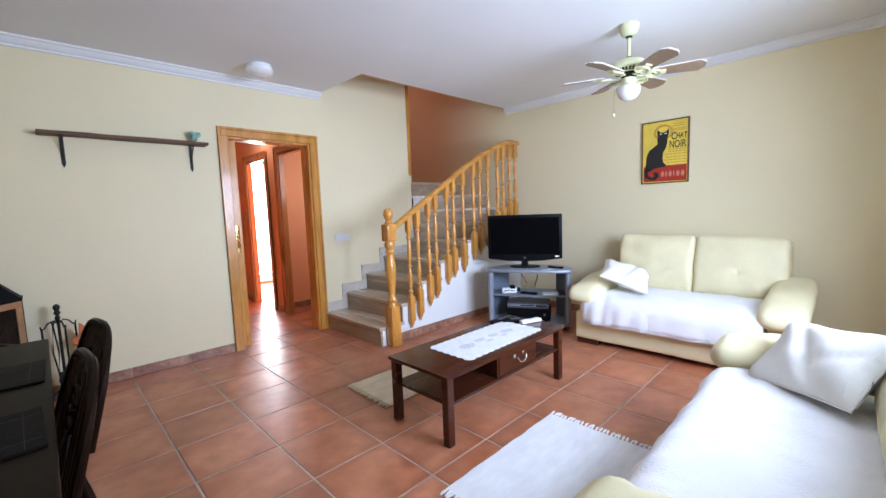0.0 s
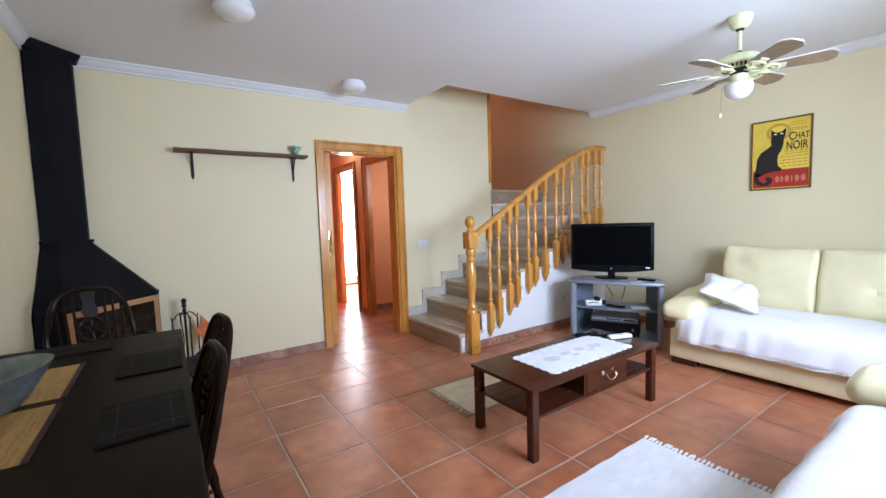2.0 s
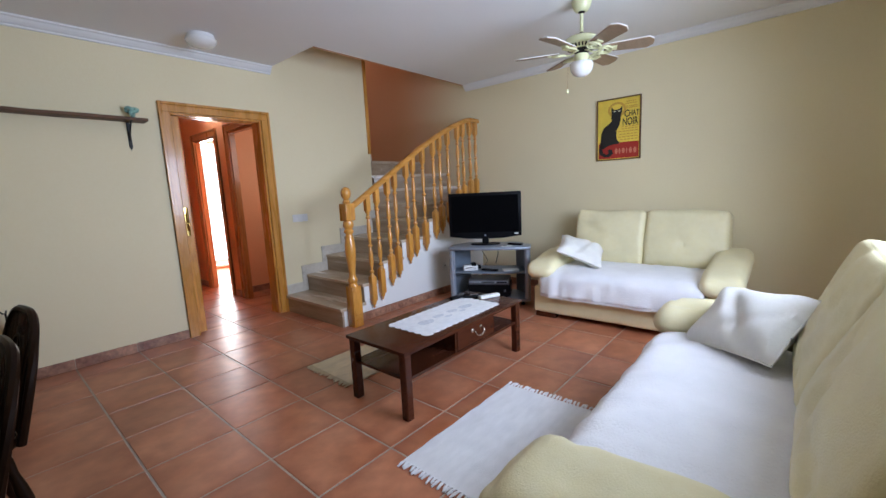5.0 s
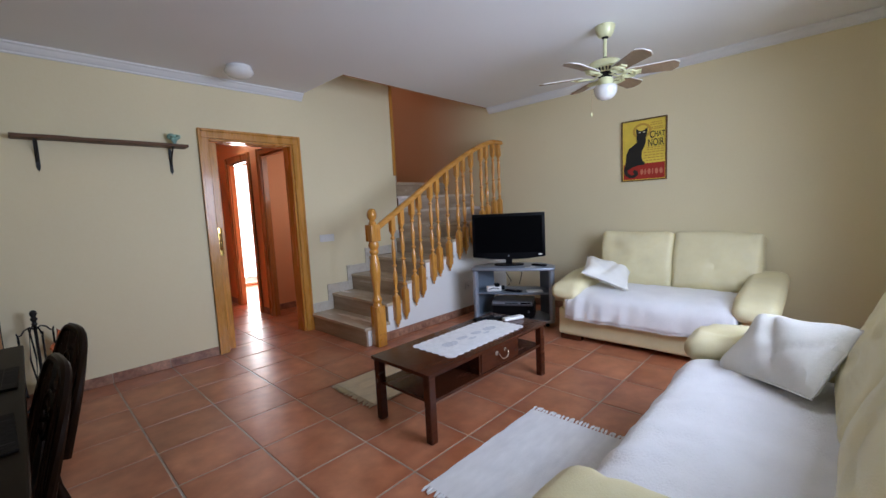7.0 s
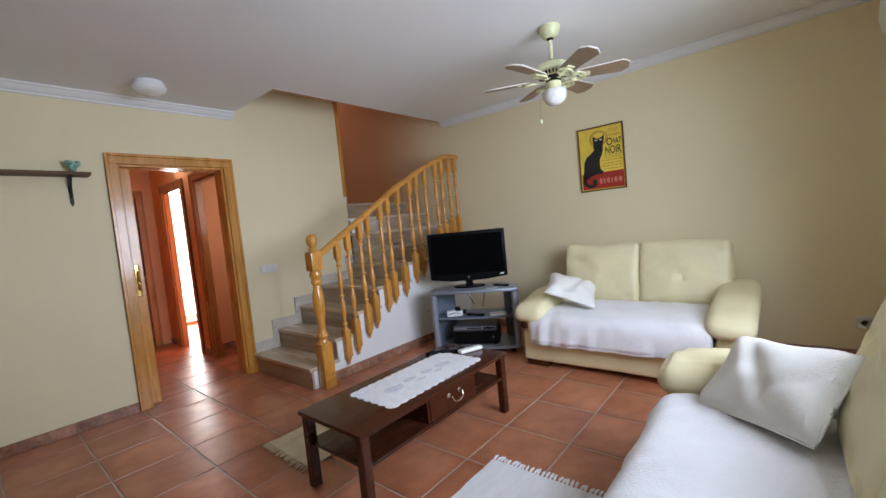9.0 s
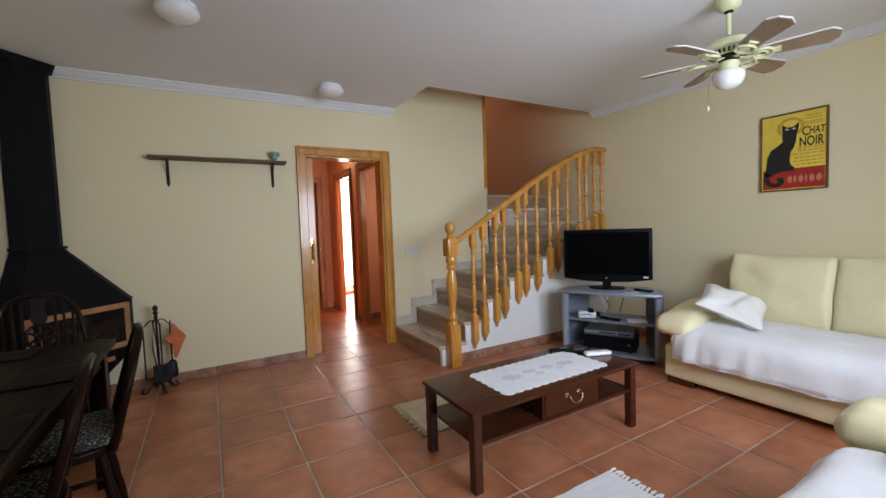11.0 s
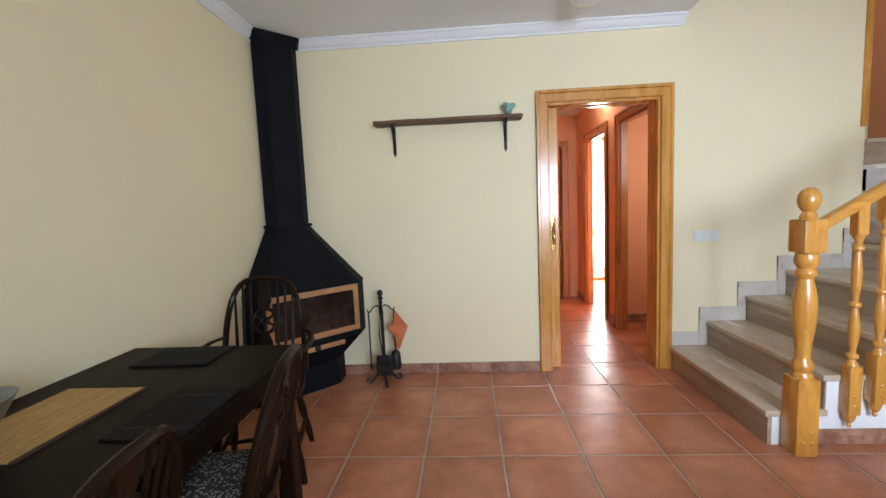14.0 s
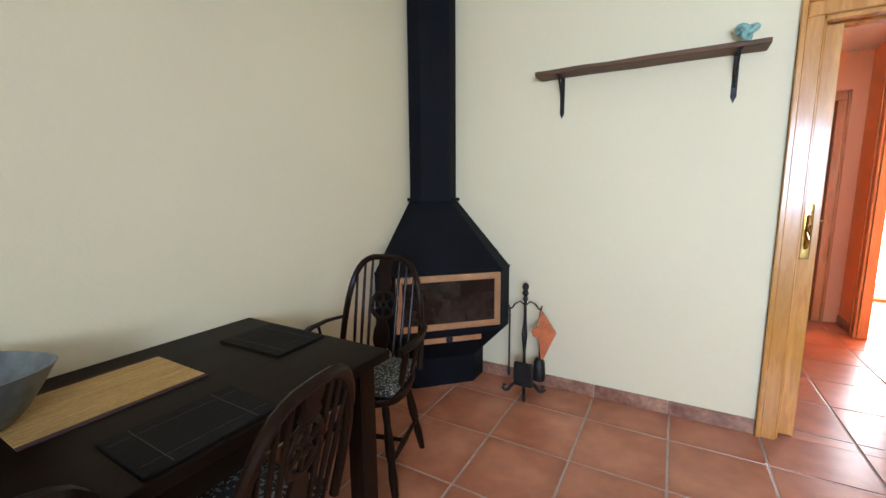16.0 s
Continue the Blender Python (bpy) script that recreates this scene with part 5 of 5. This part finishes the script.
part("shelf", prism(bmesh.new(), [(x * 0.94, y + 0.025) for x, y in top_out[:-4]] + [(SWD * 0.94, 0.20), (SWD * 0.6, 0.38), (-SWD * 0.6, 0.38), (-SWD * 0.94, 0.20)], 0.345, 0.363), GREY_LAM, stand)
part("bottom_shelf", prism(bmesh.new(), [(x, y) for x, y in top_out], 0.05, 0.075), SILVER, stand)
for s in (-1, 1):
    prof = [(s * SWD, 0.03), (s * (SWD - 0.03), 0.012), (s * (SWD - 0.055), 0.03), (s * (SWD - 0.055), 0.06), (s * (SWD - 0.02), 0.20), (s * SWD, 0.20)]
    part("side_panel", prism(bmesh.new(), prof if s > 0 else prof[::-1], 0.075, SH - 0.035), SILVER, stand, "silver-grey side panel")
    part("rear_panel", prism(bmesh.new(), [(s * SWD, 0.20), (s * (SWD - 0.018), 0.20), (s * (SWD - 0.165), 0.41), (s * (SWD - 0.15), 0.42)], 0.075, SH - 0.035), GREY_LAM, stand)
    part("front_post", lathe(bmesh.new(), [(0.022, 0.075), (0.022, SH - 0.035)], 16, (s * (SWD - 0.028), 0.026, 0)), SILVER, stand, "rounded silver-grey post", True)
    part("castor", lathe(bmesh.new(), [(0.022, 0), (0.022, 0.05)], 12, (s * (SWD - 0.08), 0.08, 0)), BLACK_PLASTIC, stand)
    part("castor", lathe(bmesh.new(), [(0.022, 0), (0.022, 0.05)], 12, (s * (SWD - 0.2), 0.34, 0)), BLACK_PLASTIC, stand)
SM = pose(4.20, 3.515, 0, 0, 0, -90 + SA)
tv = thing("television", SM @ pose(-0.056, 0.235, SH, 0, 0, 5), "black flat-screen television, switched off", "television")
part("foot", prism(bmesh.new(), disc(0, 0.0, 0.16, 0.10, 28), 0.0, 0.012), BLACK_PLASTIC, tv, "", True)
part("neck", boxes((-0.035, 0.035, -0.02, 0.03, 0.012, 0.09), bevel=0.006), BLACK_PLASTIC, tv)
TVW, TVB, TVT = 0.392, 0.062, 0.565
bm = prism(bmesh.new(), [(-TVW, TVT), (-TVW, TVB + 0.03), (-TVW * 0.5, TVB + 0.006), (0, TVB), (TVW * 0.5, TVB + 0.006), (TVW, TVB + 0.03), (TVW, TVT)], -0.022, 0.03, "y")
bmesh.ops.bevel(bm, geom=bm.edges[:], offset=0.006, segments=2, profile=0.5, affect="EDGES")
part("case", bm, BLACK_PLASTIC, tv, "", True)
part("back_shell", prism(bmesh.new(), [(-TVW * 0.8, TVT - 0.05), (-TVW * 0.8, TVB + 0.06), (TVW * 0.8, TVB + 0.06), (TVW * 0.8, TVT - 0.05)], 0.03, 0.075, "y"), BLACK_PLASTIC, tv)
part("screen", boxes((-TVW + 0.03, TVW - 0.03, -0.0245, -0.021, TVB + 0.075, TVT - 0.032)), SCREEN, tv, "dark glossy screen")
part("badge", prism(bmesh.new(), disc(0.0, TVB + 0.04, 0.009, 0.009, 14), -0.0245, -0.0215, "y"), SILVER, tv, "small silver badge")
part("sticker", boxes((TVW - 0.075, TVW - 0.035, -0.0245, -0.0215, TVB + 0.045, TVB + 0.060)), WHITE_PLASTIC, tv, "small white sticker")
dvd = thing("dvd_player", SM @ pose(-0.01, 0.17, 0.082), "black and silver disc player on the lower shelf", "disc player")
part("body", box(bmesh.new(), -0.225, 0.225, -0.12, 0.13, 0.008, 0.135, 0.004), BLACK_PLASTIC, dvd)
part("upper_unit", box(bmesh.new(), -0.215, 0.215, -0.145, 0.12, 0.137, 0.192, 0.005), GREY_DARK, dvd, "dark grey upper unit")
part("front_strip", box(bmesh.new(), -0.205, 0.205, -0.149, -0.1452, 0.157, 0.180, 0.001), SILVER, dvd, "silver front strip")
part("tray", box(bmesh.new(), -0.075, 0.065, -0.151, -0.1492, 0.163, 0.175, 0.0005), BLACK_PLASTIC, dvd)
part("display", boxes((0.085, 0.195, -0.1505, -0.1492, 0.161, 0.176)), SCREEN, dvd)
for k in range(4):
    part("button", lathe(bmesh.new(), [(0.006, 0), (0.006, 0.003), (0.004, 0.004)], 10, (0, 0, 0), Matrix.Translation((-0.185 + 0.026 * k, -0.149, 0.169)) @ pose(0, 0, 0, 90)), GREY_DARK, dvd, "", True)
part("knob", lathe(bmesh.new(), [(0.013, 0), (0.013, 0.010), (0.009, 0.012)], 14, (0, 0, 0), Matrix.Translation((0.17, -0.12, 0.07)) @ pose(0, 0, 0, 90)), GREY_DARK, dvd, "", True)
for x in (-0.18, 0.18):
    for y in (-0.09, 0.10):
        part("rubber_foot", lathe(bmesh.new(), [(0.014, -0.007), (0.014, 0.008)], 10, (x, y, 0)), BLACK_PLASTIC, dvd)

adapter = thing("camcorder", SM @ pose(-0.20, 0.09, 0.364, 0, 0, 20), "white and black camcorder on the middle shelf", "camcorder")
bm = bmesh.new()
cushion(bm, -0.09, 0.07, -0.035, 0.035, 0.0, 0.062, 0.014, 6)
part("body", bm, WHITE_PLASTIC, adapter, "", True)
part("lens", lathe(bmesh.new(), [(0.022, 0), (0.024, 0.03), (0.020, 0.04)], 14, (0, 0, 0), Matrix.Translation((0.065, 0, 0.035)) @ pose(0, 0, 0, 0, 90, 0)), BLACK_PLASTIC, adapter, "", True)
part("strap", tube(bmesh.new(), [(-0.07, -0.036, 0.03), (-0.02, -0.05, 0.045), (0.04, -0.037, 0.03)], 0.008, 6, flat=0.4), BLACK_PLASTIC, adapter, "black strap")
part("hinge_grip", boxes((0.0, 0.05, -0.037, 0.037, 0.05, 0.085), bevel=0.006), BLACK_PLASTIC, adapter)
remote(SM @ pose(0.0, 0.08, 0.363, 0, 0, -20), 0.19, 0.05, 0.022, BLACK_PLASTIC, "black remote control on the stand's shelf")
box_paper = thing("paper_booklet", SM @ pose(0.22, 0.11, 0.363, 0, 0, 15), "white paper booklet on the stand's shelf", "booklet")
part("pages", box(bmesh.new(), -0.08, 0.08, -0.055, 0.055, 0, 0.01, 0.001), PAPER, box_paper)
leaflet = thing("paper_leaflet", SM @ pose(0.19, 0.055, SH, 0, 0, 20), "white paper leaflet in front of the television", "leaflet")
part("sheet", box(bmesh.new(), -0.055, 0.055, -0.03, 0.03, 0.0005, 0.003), PAPER, leaflet)
part("print", boxes((-0.04, 0.0, -0.018, 0.018, 0.003, 0.0034)), GREY_PLASTIC, leaflet)
remote(SM @ pose(0.27, 0.15, SH, 0, 0, -30), 0.17, 0.045, 0.02, BLACK_PLASTIC, "black remote control beside the television")
cable = thing("tv_cable", SM, "thin black cables hanging behind the stand", "cable")
part("wire", tube(bmesh.new(), [(-0.10, 0.40, SH - 0.04), (-0.12, 0.41, 0.52), (-0.06, 0.40, 0.42), (-0.09, 0.40, 0.37)], 0.004, 6), BLACK_PLASTIC, cable, "", True)
part("wire", tube(bmesh.new(), [(0.05, 0.40, SH - 0.04), (0.06, 0.41, 0.50), (0.03, 0.40, 0.38)], 0.004, 6), BLACK_PLASTIC, cable, "", True)

# ---- sofas ----


def sofa(m, w, depth, seats, label, arm=0.30, top=0.955, set_back=0.0, tilt=13, arm_top=0.615, slope=0.09):
    """Leather sofa: the back along y = 0, the front towards +y."""
    t = thing("sofa", m, label, "sofa", "cream leather sofas")
    hw, inn = w / 2, w / 2 - arm
    bm = bmesh.new()
    cushion(bm, -hw + 0.05, hw - 0.05, 0.03, depth - 0.03, 0.048, 0.30, 0.02, 8, bulge=(0, 0.008, 0), wrinkle=0.003)
    part("base", bm, LEATHER, t, "", True)
    for x in (-hw + 0.06, hw - 0.26):
        for y in (0.08, depth - 0.115):
            part("foot", boxes((x, x + 0.20, y, y + 0.07, 0.0, 0.052), bevel=0.004), MAHOGANY, t, "dark reddish wooden foot")
    wd = 2 * inn / seats
    for k in range(seats):
        a = -inn + wd * k
        bm = bmesh.new()
        cushion(bm, a + 0.004, a + wd - 0.004, 0.26, depth - 0.005, 0.27, 0.44, 0.055, 10, bulge=(0, 0.02, 0.02), wrinkle=0.005, seed=k)
        part("seat_cushion", bm, LEATHER, t, "", True)
    bm = bmesh.new()
    cushion(bm, -inn - 0.04, inn + 0.04, 0.02, 0.20, 0.10, 0.80, 0.06, 10)
    part("back_frame", bm, LEATHER, t, "", True)
    for k in range(seats):
        wide = 2 * inn + 0.17
        a = -wide / 2 + wide / seats * k
        b = a + wide / seats
        bm = bmesh.new()
        lean = Matrix.Translation((0, 0.20, 0.40)) @ pose(0, 0, 0, tilt) @ Matrix.Translation((0, -0.20, -0.40))
        cushion(bm, a + 0.001, b - 0.001, 0.10 - set_back, 0.315 - set_back, 0.40, top, 0.042, 22, bulge=(0.0, 0.030, 0.008), wrinkle=0.008, seed=k + 3)
        face = 0.315 - set_back
        for v in bm.verts:
            # soft slanting creases and a slack lower half on the front
            f = max(0.0, (v.co.y - face + 0.05) / 0.08)
            q = v.co.x * 5 + (k * 7)
            z = (v.co.z - 0.40) / (top - 0.40)
            crease = abs(noise.noise(Vector((q * 0.9 + z * 3.5, z * 1.2 - q * 0.3, 2.0 + k)))) + 0.5 * abs(noise.noise(Vector((q * 2.2 - z * 5, z * 3, 8.0 + k))))
            v.co.y -= f * 0.055 * max(0.0, 0.22 - crease) / 0.22 * (0.35 + 0.65 * (1 - z))
            v.co.y += f * 0.018 * math.exp(-((z - 0.28) / 0.22) ** 2)
            v.co.z += 0.010 * noise.noise(Vector((v.co.x * 4, 3, k))) * z
        bm.transform(lean)
        part("back_cushion", bm, LEATHER, t, "", True)
    for s in (-1, 1):
        bm = bmesh.new()
        x0, x1 = sorted((s * (hw - 0.075), s * (inn + 0.03)))
        cushion(bm, x0, x1, 0.05, depth - 0.05, 0.048, 0.48, 0.025, 8, bulge=(0.004, 0.01, 0), wrinkle=0.003)
        arm_ob = part("arm", bm, LEATHER, t, "", True)
        bm = bmesh.new()
        x0, x1 = sorted((s * (hw + 0.005), s * (inn - 0.02)))
        cushion(bm, x0, x1, 0.10, depth + 0.035, arm_top - 0.145, arm_top, 0.068, 20, bulge=(0.0, 0.015, 0.016), wrinkle=0.007, seed=s)
        for v in bm.verts:
            f = max(0.0, (v.co.y - depth * 0.45) / (depth * 0.6))
            v.co.z -= slope * f * f
            v.co.z += 0.06 * max(0.0, 1 - v.co.y / (depth * 0.45))
            up = max(0.0, (v.co.z - arm_top + 0.12) / 0.12)
            v.co.z -= up * 0.020 * max(0.0, 0.14 - abs(noise.noise(Vector((v.co.y * 5.5, v.co.x * 2.0, s * 3.0))))) / 0.14
        part("arm_pad", bm, LEATHER, arm_ob, "padded leather arm rest", True)
        seam = [(s * (hw - 0.073), depth - 0.046 - 0.9 * (depth - 0.1) * i / 6, 0.30) for i in range(7)]
        part("seam", tube(bmesh.new(), seam, 0.004, 6), LEATHER, arm_ob, "", True)
    return t


def throw(m, x0, x1, path, label, seed):
    """A fleece laid over a seat: path is the line that it follows from the back to the hem, as (y, z)."""
    t = thing("sofa_throw", m, label, "throw", "white fleece throws")
    bm = bmesh.new()
    seg = []
    for (ya, za), (yb, zb) in zip(path, path[1:]):
        k = max(2, int(math.hypot(yb - ya, zb - za) / 0.022))
        seg += [(ya + (yb - ya) * i / k, za + (zb - za) * i / k) for i in range(k)]
    seg.append(path[-1])
    # soften the bends
    for _ in range(4):
        seg = [seg[0]] + [((p[0] + 2 * q[0] + r[0]) / 4, (p[1] + 2 * q[1] + r[1]) / 4) for p, q, r in zip(seg, seg[1:], seg[2:])] + [seg[-1]]
    nx = int((x1 - x0) / 0.022)
    rows = []

    def drape(x):
        """Uneven folds of the hanging part: a few deep ones, small ripples between."""
        return 0.030 * abs(noise.noise(Vector((x * 4.5, seed, 0)))) + 0.010 * noise.noise(Vector((x * 13, seed, 5))) + 0.022 * math.exp(-((x - x1 + 0.10) / 0.035) ** 2) + 0.016 * math.exp(-((x - x1 + 0.22) / 0.03) ** 2)

    last = len(seg) - 1
    for j, (y, z) in enumerate(seg):
        row = []
        for i in range(nx + 1):
            x = x0 + (x1 - x0) * i / nx
            p = Vector((x, y, z))
            hang = max(0.0, (j / last - 0.72) / 0.28)
            fold = drape(x) * hang
            lump = 0.010 * noise.noise(Vector((x * 5, y * 5, seed))) + 0.005 * noise.noise(Vector((x * 17, y * 17 + z * 17, seed))) + 0.007 * noise.noise(Vector((x * 11 + y * 3, y * 3, seed + 4)))
            hem = 0.025 * noise.noise(Vector((x * 4, seed, 9))) * hang
            side = 0.012 * noise.noise(Vector((y * 9, z * 9, seed + i // (nx - 1)))) if i in (0, nx) else 0.0
            row.append(bm.verts.new((x + side, y + fold + lump * 0.6, z + max(-0.004, lump) + hem)))
        rows.append(row)
    for a, b in zip(rows, rows[1:]):
        for i in range(nx):
            bm.faces.new((a[i], a[i + 1], b[i + 1], b[i]))
    ob = part("fleece", bm, FLEECE, t, "", True)
    mod = ob.modifiers.new("thickness", "SOLIDIFY")
    mod.thickness, mod.offset = 0.012, 1.0
    bm = bmesh.new()
    rnd = random.Random(seed)
    for j in range(2, len(seg)):
        y, z = seg[j]
        for s, x in ((-1, x0), (1, x1)):
            for q in range(3):
                yy = y + rnd.uniform(-0.01, 0.01)
                l = rnd.uniform(0.004, 0.010)
                tube(bm, [(x, yy, z + 0.006), (x + s * l * 0.6, yy + rnd.uniform(-0.008, 0.008), z + 0.002), (x + s * l, yy + rnd.uniform(-0.012, 0.012), z - rnd.uniform(0.002, 0.012))], [0.007, 0.006, 0.003], 5)
    y, z = seg[-1]
    for k in range(int((x1 - x0) / 0.007)):
        x = x0 + 0.007 * k
        l = rnd.uniform(0.005, 0.012)
        hz = 0.025 * noise.noise(Vector((x * 4, seed, 9)))
        fy = drape(x)
        tube(bm, [(x, y + fy + 0.006, z + hz + 0.006), (x + rnd.uniform(-0.008, 0.008), y + fy + 0.008, z + hz - l * 0.5), (x + rnd.uniform(-0.012, 0.012), y + fy + 0.008, z + hz - l)], [0.007, 0.006, 0.003], 5)
    part("shaggy_edge", bm, FLEECE, t, "", True)
    return t


S1 = pose(XE - 0.10, 2.18, 0, 0, 0, 90)
sofa(S1, 1.67, 0.98, 2, "cream leather two-seat sofa against the wall", 0.25, 0.955, 0.0, 13, 0.60)
throw(S1, -0.60, 0.675, [(0.36, 0.462), (0.60, 0.468), (0.82, 0.468), (0.96, 0.455), (1.005, 0.41), (1.015, 0.30), (1.017, 0.235)], "white fleece throw over the two-seat sofa's seat", 2)
S2 = pose(2.37, YS + 0.19, 0)
sofa(S2, 1.97, 0.93, 2, "wide cream leather sofa with a white throw", 0.33, 0.94, -0.10, 21, 0.585, 0.02)
throw(S2, -0.665, 0.605, [(0.335, 0.466), (0.55, 0.47), (0.79, 0.468), (0.91, 0.458), (0.955, 0.41), (0.965, 0.30), (0.967, 0.20)], "white fleece throw over the wide sofa's seat", 5)


def basis(at, u, v):
    """A frame at a place, with x along u and z near v."""
    x = Vector(u).normalized()
    y = Vector(v).cross(x).normalized()
    m = Matrix((x, y, x.cross(y))).transposed().to_4x4()
    m.translation = at
    return m


def pillow(m, w, h, d, label, mat=COTTON):
    """A soft square cushion with pinched corners."""
    t = thing("throw_pillow", m, label, "cushion", "white throw pillows")
    bm = bmesh.new()
    n = 18
    sides = []
    for s in (-1, 1):
        g = []
        for i in range(n + 1):
            row = []
            for j in range(n + 1):
                u, v = -1 + 2 * i / n, -1 + 2 * j / n
                puff = ((1 - u ** 4) * (1 - v ** 4)) ** 0.55
                pull = 1 - 0.07 * (1 - u * u) * (abs(v)) - 0.0
                pull2 = 1 - 0.07 * (1 - v * v) * abs(u)
                p = Vector((u * w / 2 * pull2, s * d / 2 * puff, v * h / 2 * pull))
                p += (0.012 * noise.noise_vector(p * 9 + Vector((s, 0, w))) + 0.030 * noise.noise_vector(p * 5 + Vector((3, s * 0.3, w)))) * puff
                p.y -= s * puff * (0.022 * math.exp(-((u - 0.5 * v - 0.1) / 0.16) ** 2) + 0.014 * math.exp(-((u + 0.9 * v + 0.45) / 0.12) ** 2))
                row.append(bm.verts.new(p))
            g.append(row)
        sides.append(g)
        for i in range(n):
            for j in range(n):
                bm.faces.new((g[i][j], g[i + 1][j], g[i + 1][j + 1], g[i][j + 1]))
    bmesh.ops.remove_doubles(bm, verts=bm.verts[:], dist=0.0008)
    part("case", bm, mat, t, "", True)
    edge_pts = []
    for i in range(4):
        for k in range(12):
            u = -1 + 2 * k / 12
            a, b = ((u, -1), (1, u), (-u, 1), (-1, -u))[i]
            edge_pts.append((a * w / 2 * (1 - 0.07 * (1 - b * b) * abs(a)), 0, b * h / 2 * (1 - 0.07 * (1 - a * a) * abs(b))))
    part("piping", tube(bmesh.new(), edge_pts, 0.005, 6, True), mat, t, "", True)
    return t


pillow(basis((4.42, 2.615, 0.62), (0.35, -0.85, -0.36), (0.112, 0.22, 0.115)), 0.41, 0.41, 0.15, "white cotton cushion leaning on the sofa's arm")
pillow(basis((2.885, 1.245, 0.608), (0.143, 0.166, -0.028), (0.099, -0.079, 0.107)), 0.46, 0.35, 0.16, "white cotton cushion against the wide sofa's arm")

lead = thing("power_lead", pose(0, 0, 0), "thin grey power lead plugged in beside the sofa", "cable")
part("plug", boxes((XE - 0.05, XE - 0.012, 0.675, 0.71, 0.268, 0.302), bevel=0.006), WHITE_PLASTIC, lead, "white plug")
part("wire", tube(bmesh.new(), [(XE - 0.05, 0.69, 0.285), (XE - 0.09, 0.70, 0.27), (XE - 0.12, 0.72, 0.18), (XE - 0.08, 0.74, 0.05), (XE - 0.10, 0.80, 0.006), (XE - 0.06, 1.25, 0.006)], 0.003, 6), GREY_PLASTIC, lead, "", True)

# ---- floor tiles and skirting, piece by piece ----
P, JOINT, GX, GY = 0.41, 0.010, 1.51, 4.614
floor = structure("floor", boxes((XW, XE, YS, YN + 0.05, -0.06, -0.003)), GROUT, "terracotta tiled floor with pale grey grout", "floor")
hall_floor = structure("floor_hall", boxes((1.6, 4.5, YN + 0.05, 9.3, -0.06, -0.003)), GROUT, "terracotta tiled hall floor with pale grey grout", "floor")


def tile_mesh(w, d, t=0.012):
    bm = bmesh.new()
    box(bm, -w / 2, w / 2, -d / 2, d / 2, -t, 0.0)
    top = [e for e in bm.edges if all(v.co.z > -1e-6 for v in e.verts)]
    bmesh.ops.bevel(bm, geom=top, offset=0.003, segments=2, profile=0.5, affect="EDGES")
    return finish("tile", bm, TILE)


meshes = {}


def lay(x0, x1, y0, y1, parent, skip=None):
    for i in range(-12, 14):
        for j in range(-14, 14):
            a, b = max(x0, GX + P * i + JOINT / 2), min(x1, GX + P * (i + 1) - JOINT / 2)
            c, d = max(y0, GY + P * j + JOINT / 2), min(y1, GY + P * (j + 1) - JOINT / 2)
            if b - a < 0.02 or d - c < 0.02 or (skip and skip(a, b, c, d)):
                continue
            key = (round(b - a, 3), round(d - c, 3))
            if key not in meshes:
                meshes[key] = tile_mesh(*key)
            ob = new("tile", meshes[key])
            ob.parent = parent
            ob.location = ((a + b) / 2, (c + d) / 2, random.uniform(-0.0006, 0.0006))
            ob.rotation_euler = (random.uniform(-0.0001, 0.0001), random.uniform(-0.0001, 0.0001), 0)


lay(XW, XE, YS, YN + 0.05, floor, lambda a, b, c, d: a > 2.95 and c > ST_Y + 0.05)
lay(1.7, 4.5, YN + 0.05, 9.1, hall_floor)


def skirting(name, runs, mat, label, h=0.082, t=0.012):
    """Rows of tiles set on edge along walls: (axis, face, out, from, to)."""
    root = None
    for axis, face, out, a, b in runs:
        lo, hi = sorted((face, face + out * t))
        if root is None:
            r = (a, b, lo + 0.004, hi - 0.004, 0, h - 0.006) if axis == "x" else (lo + 0.004, hi - 0.004, a, b, 0, h - 0.006)
            root = structure(name, boxes(r), GROUT, label, "skirting")
        else:
            r = (a, b, lo + 0.004, hi - 0.004, 0, h - 0.006) if axis == "x" else (lo + 0.004, hi - 0.004, a, b, 0, h - 0.006)
            part("backing", boxes(r), GROUT, root)
        n = max(1, round((b - a) / P))
        for k in range(n):
            p, q = a + (b - a) * k / n + 0.002, a + (b - a) * (k + 1) / n - 0.002
            bm = box(bmesh.new(), p, q, lo, hi, 0, h, 0.003) if axis == "x" else box(bmesh.new(), lo, hi, p, q, 0, h, 0.003)
            part("skirting_tile", bm, mat, root)


skirting("baseboard", [("x", YN, -1, XW, DOOR_L - 0.086), ("y", XW, 1, YS, YN - 0.013), ("y", XE, -1, YS, ST_Y - 0.013), ("x", ST_Y, -1, NX + 0.06, XE)], SKIRT, "terracotta skirting tiles along the walls")
skirting("baseboard_hall", [("y", HX, -1, D2[1] + 0.087, D1[0] - 0.087), ("y", HX, -1, D1[1] + 0.087, HEND), ("x", 6.58, -1, HX + HT, 3.95)], SKIRT, "terracotta skirting tiles in the hall")
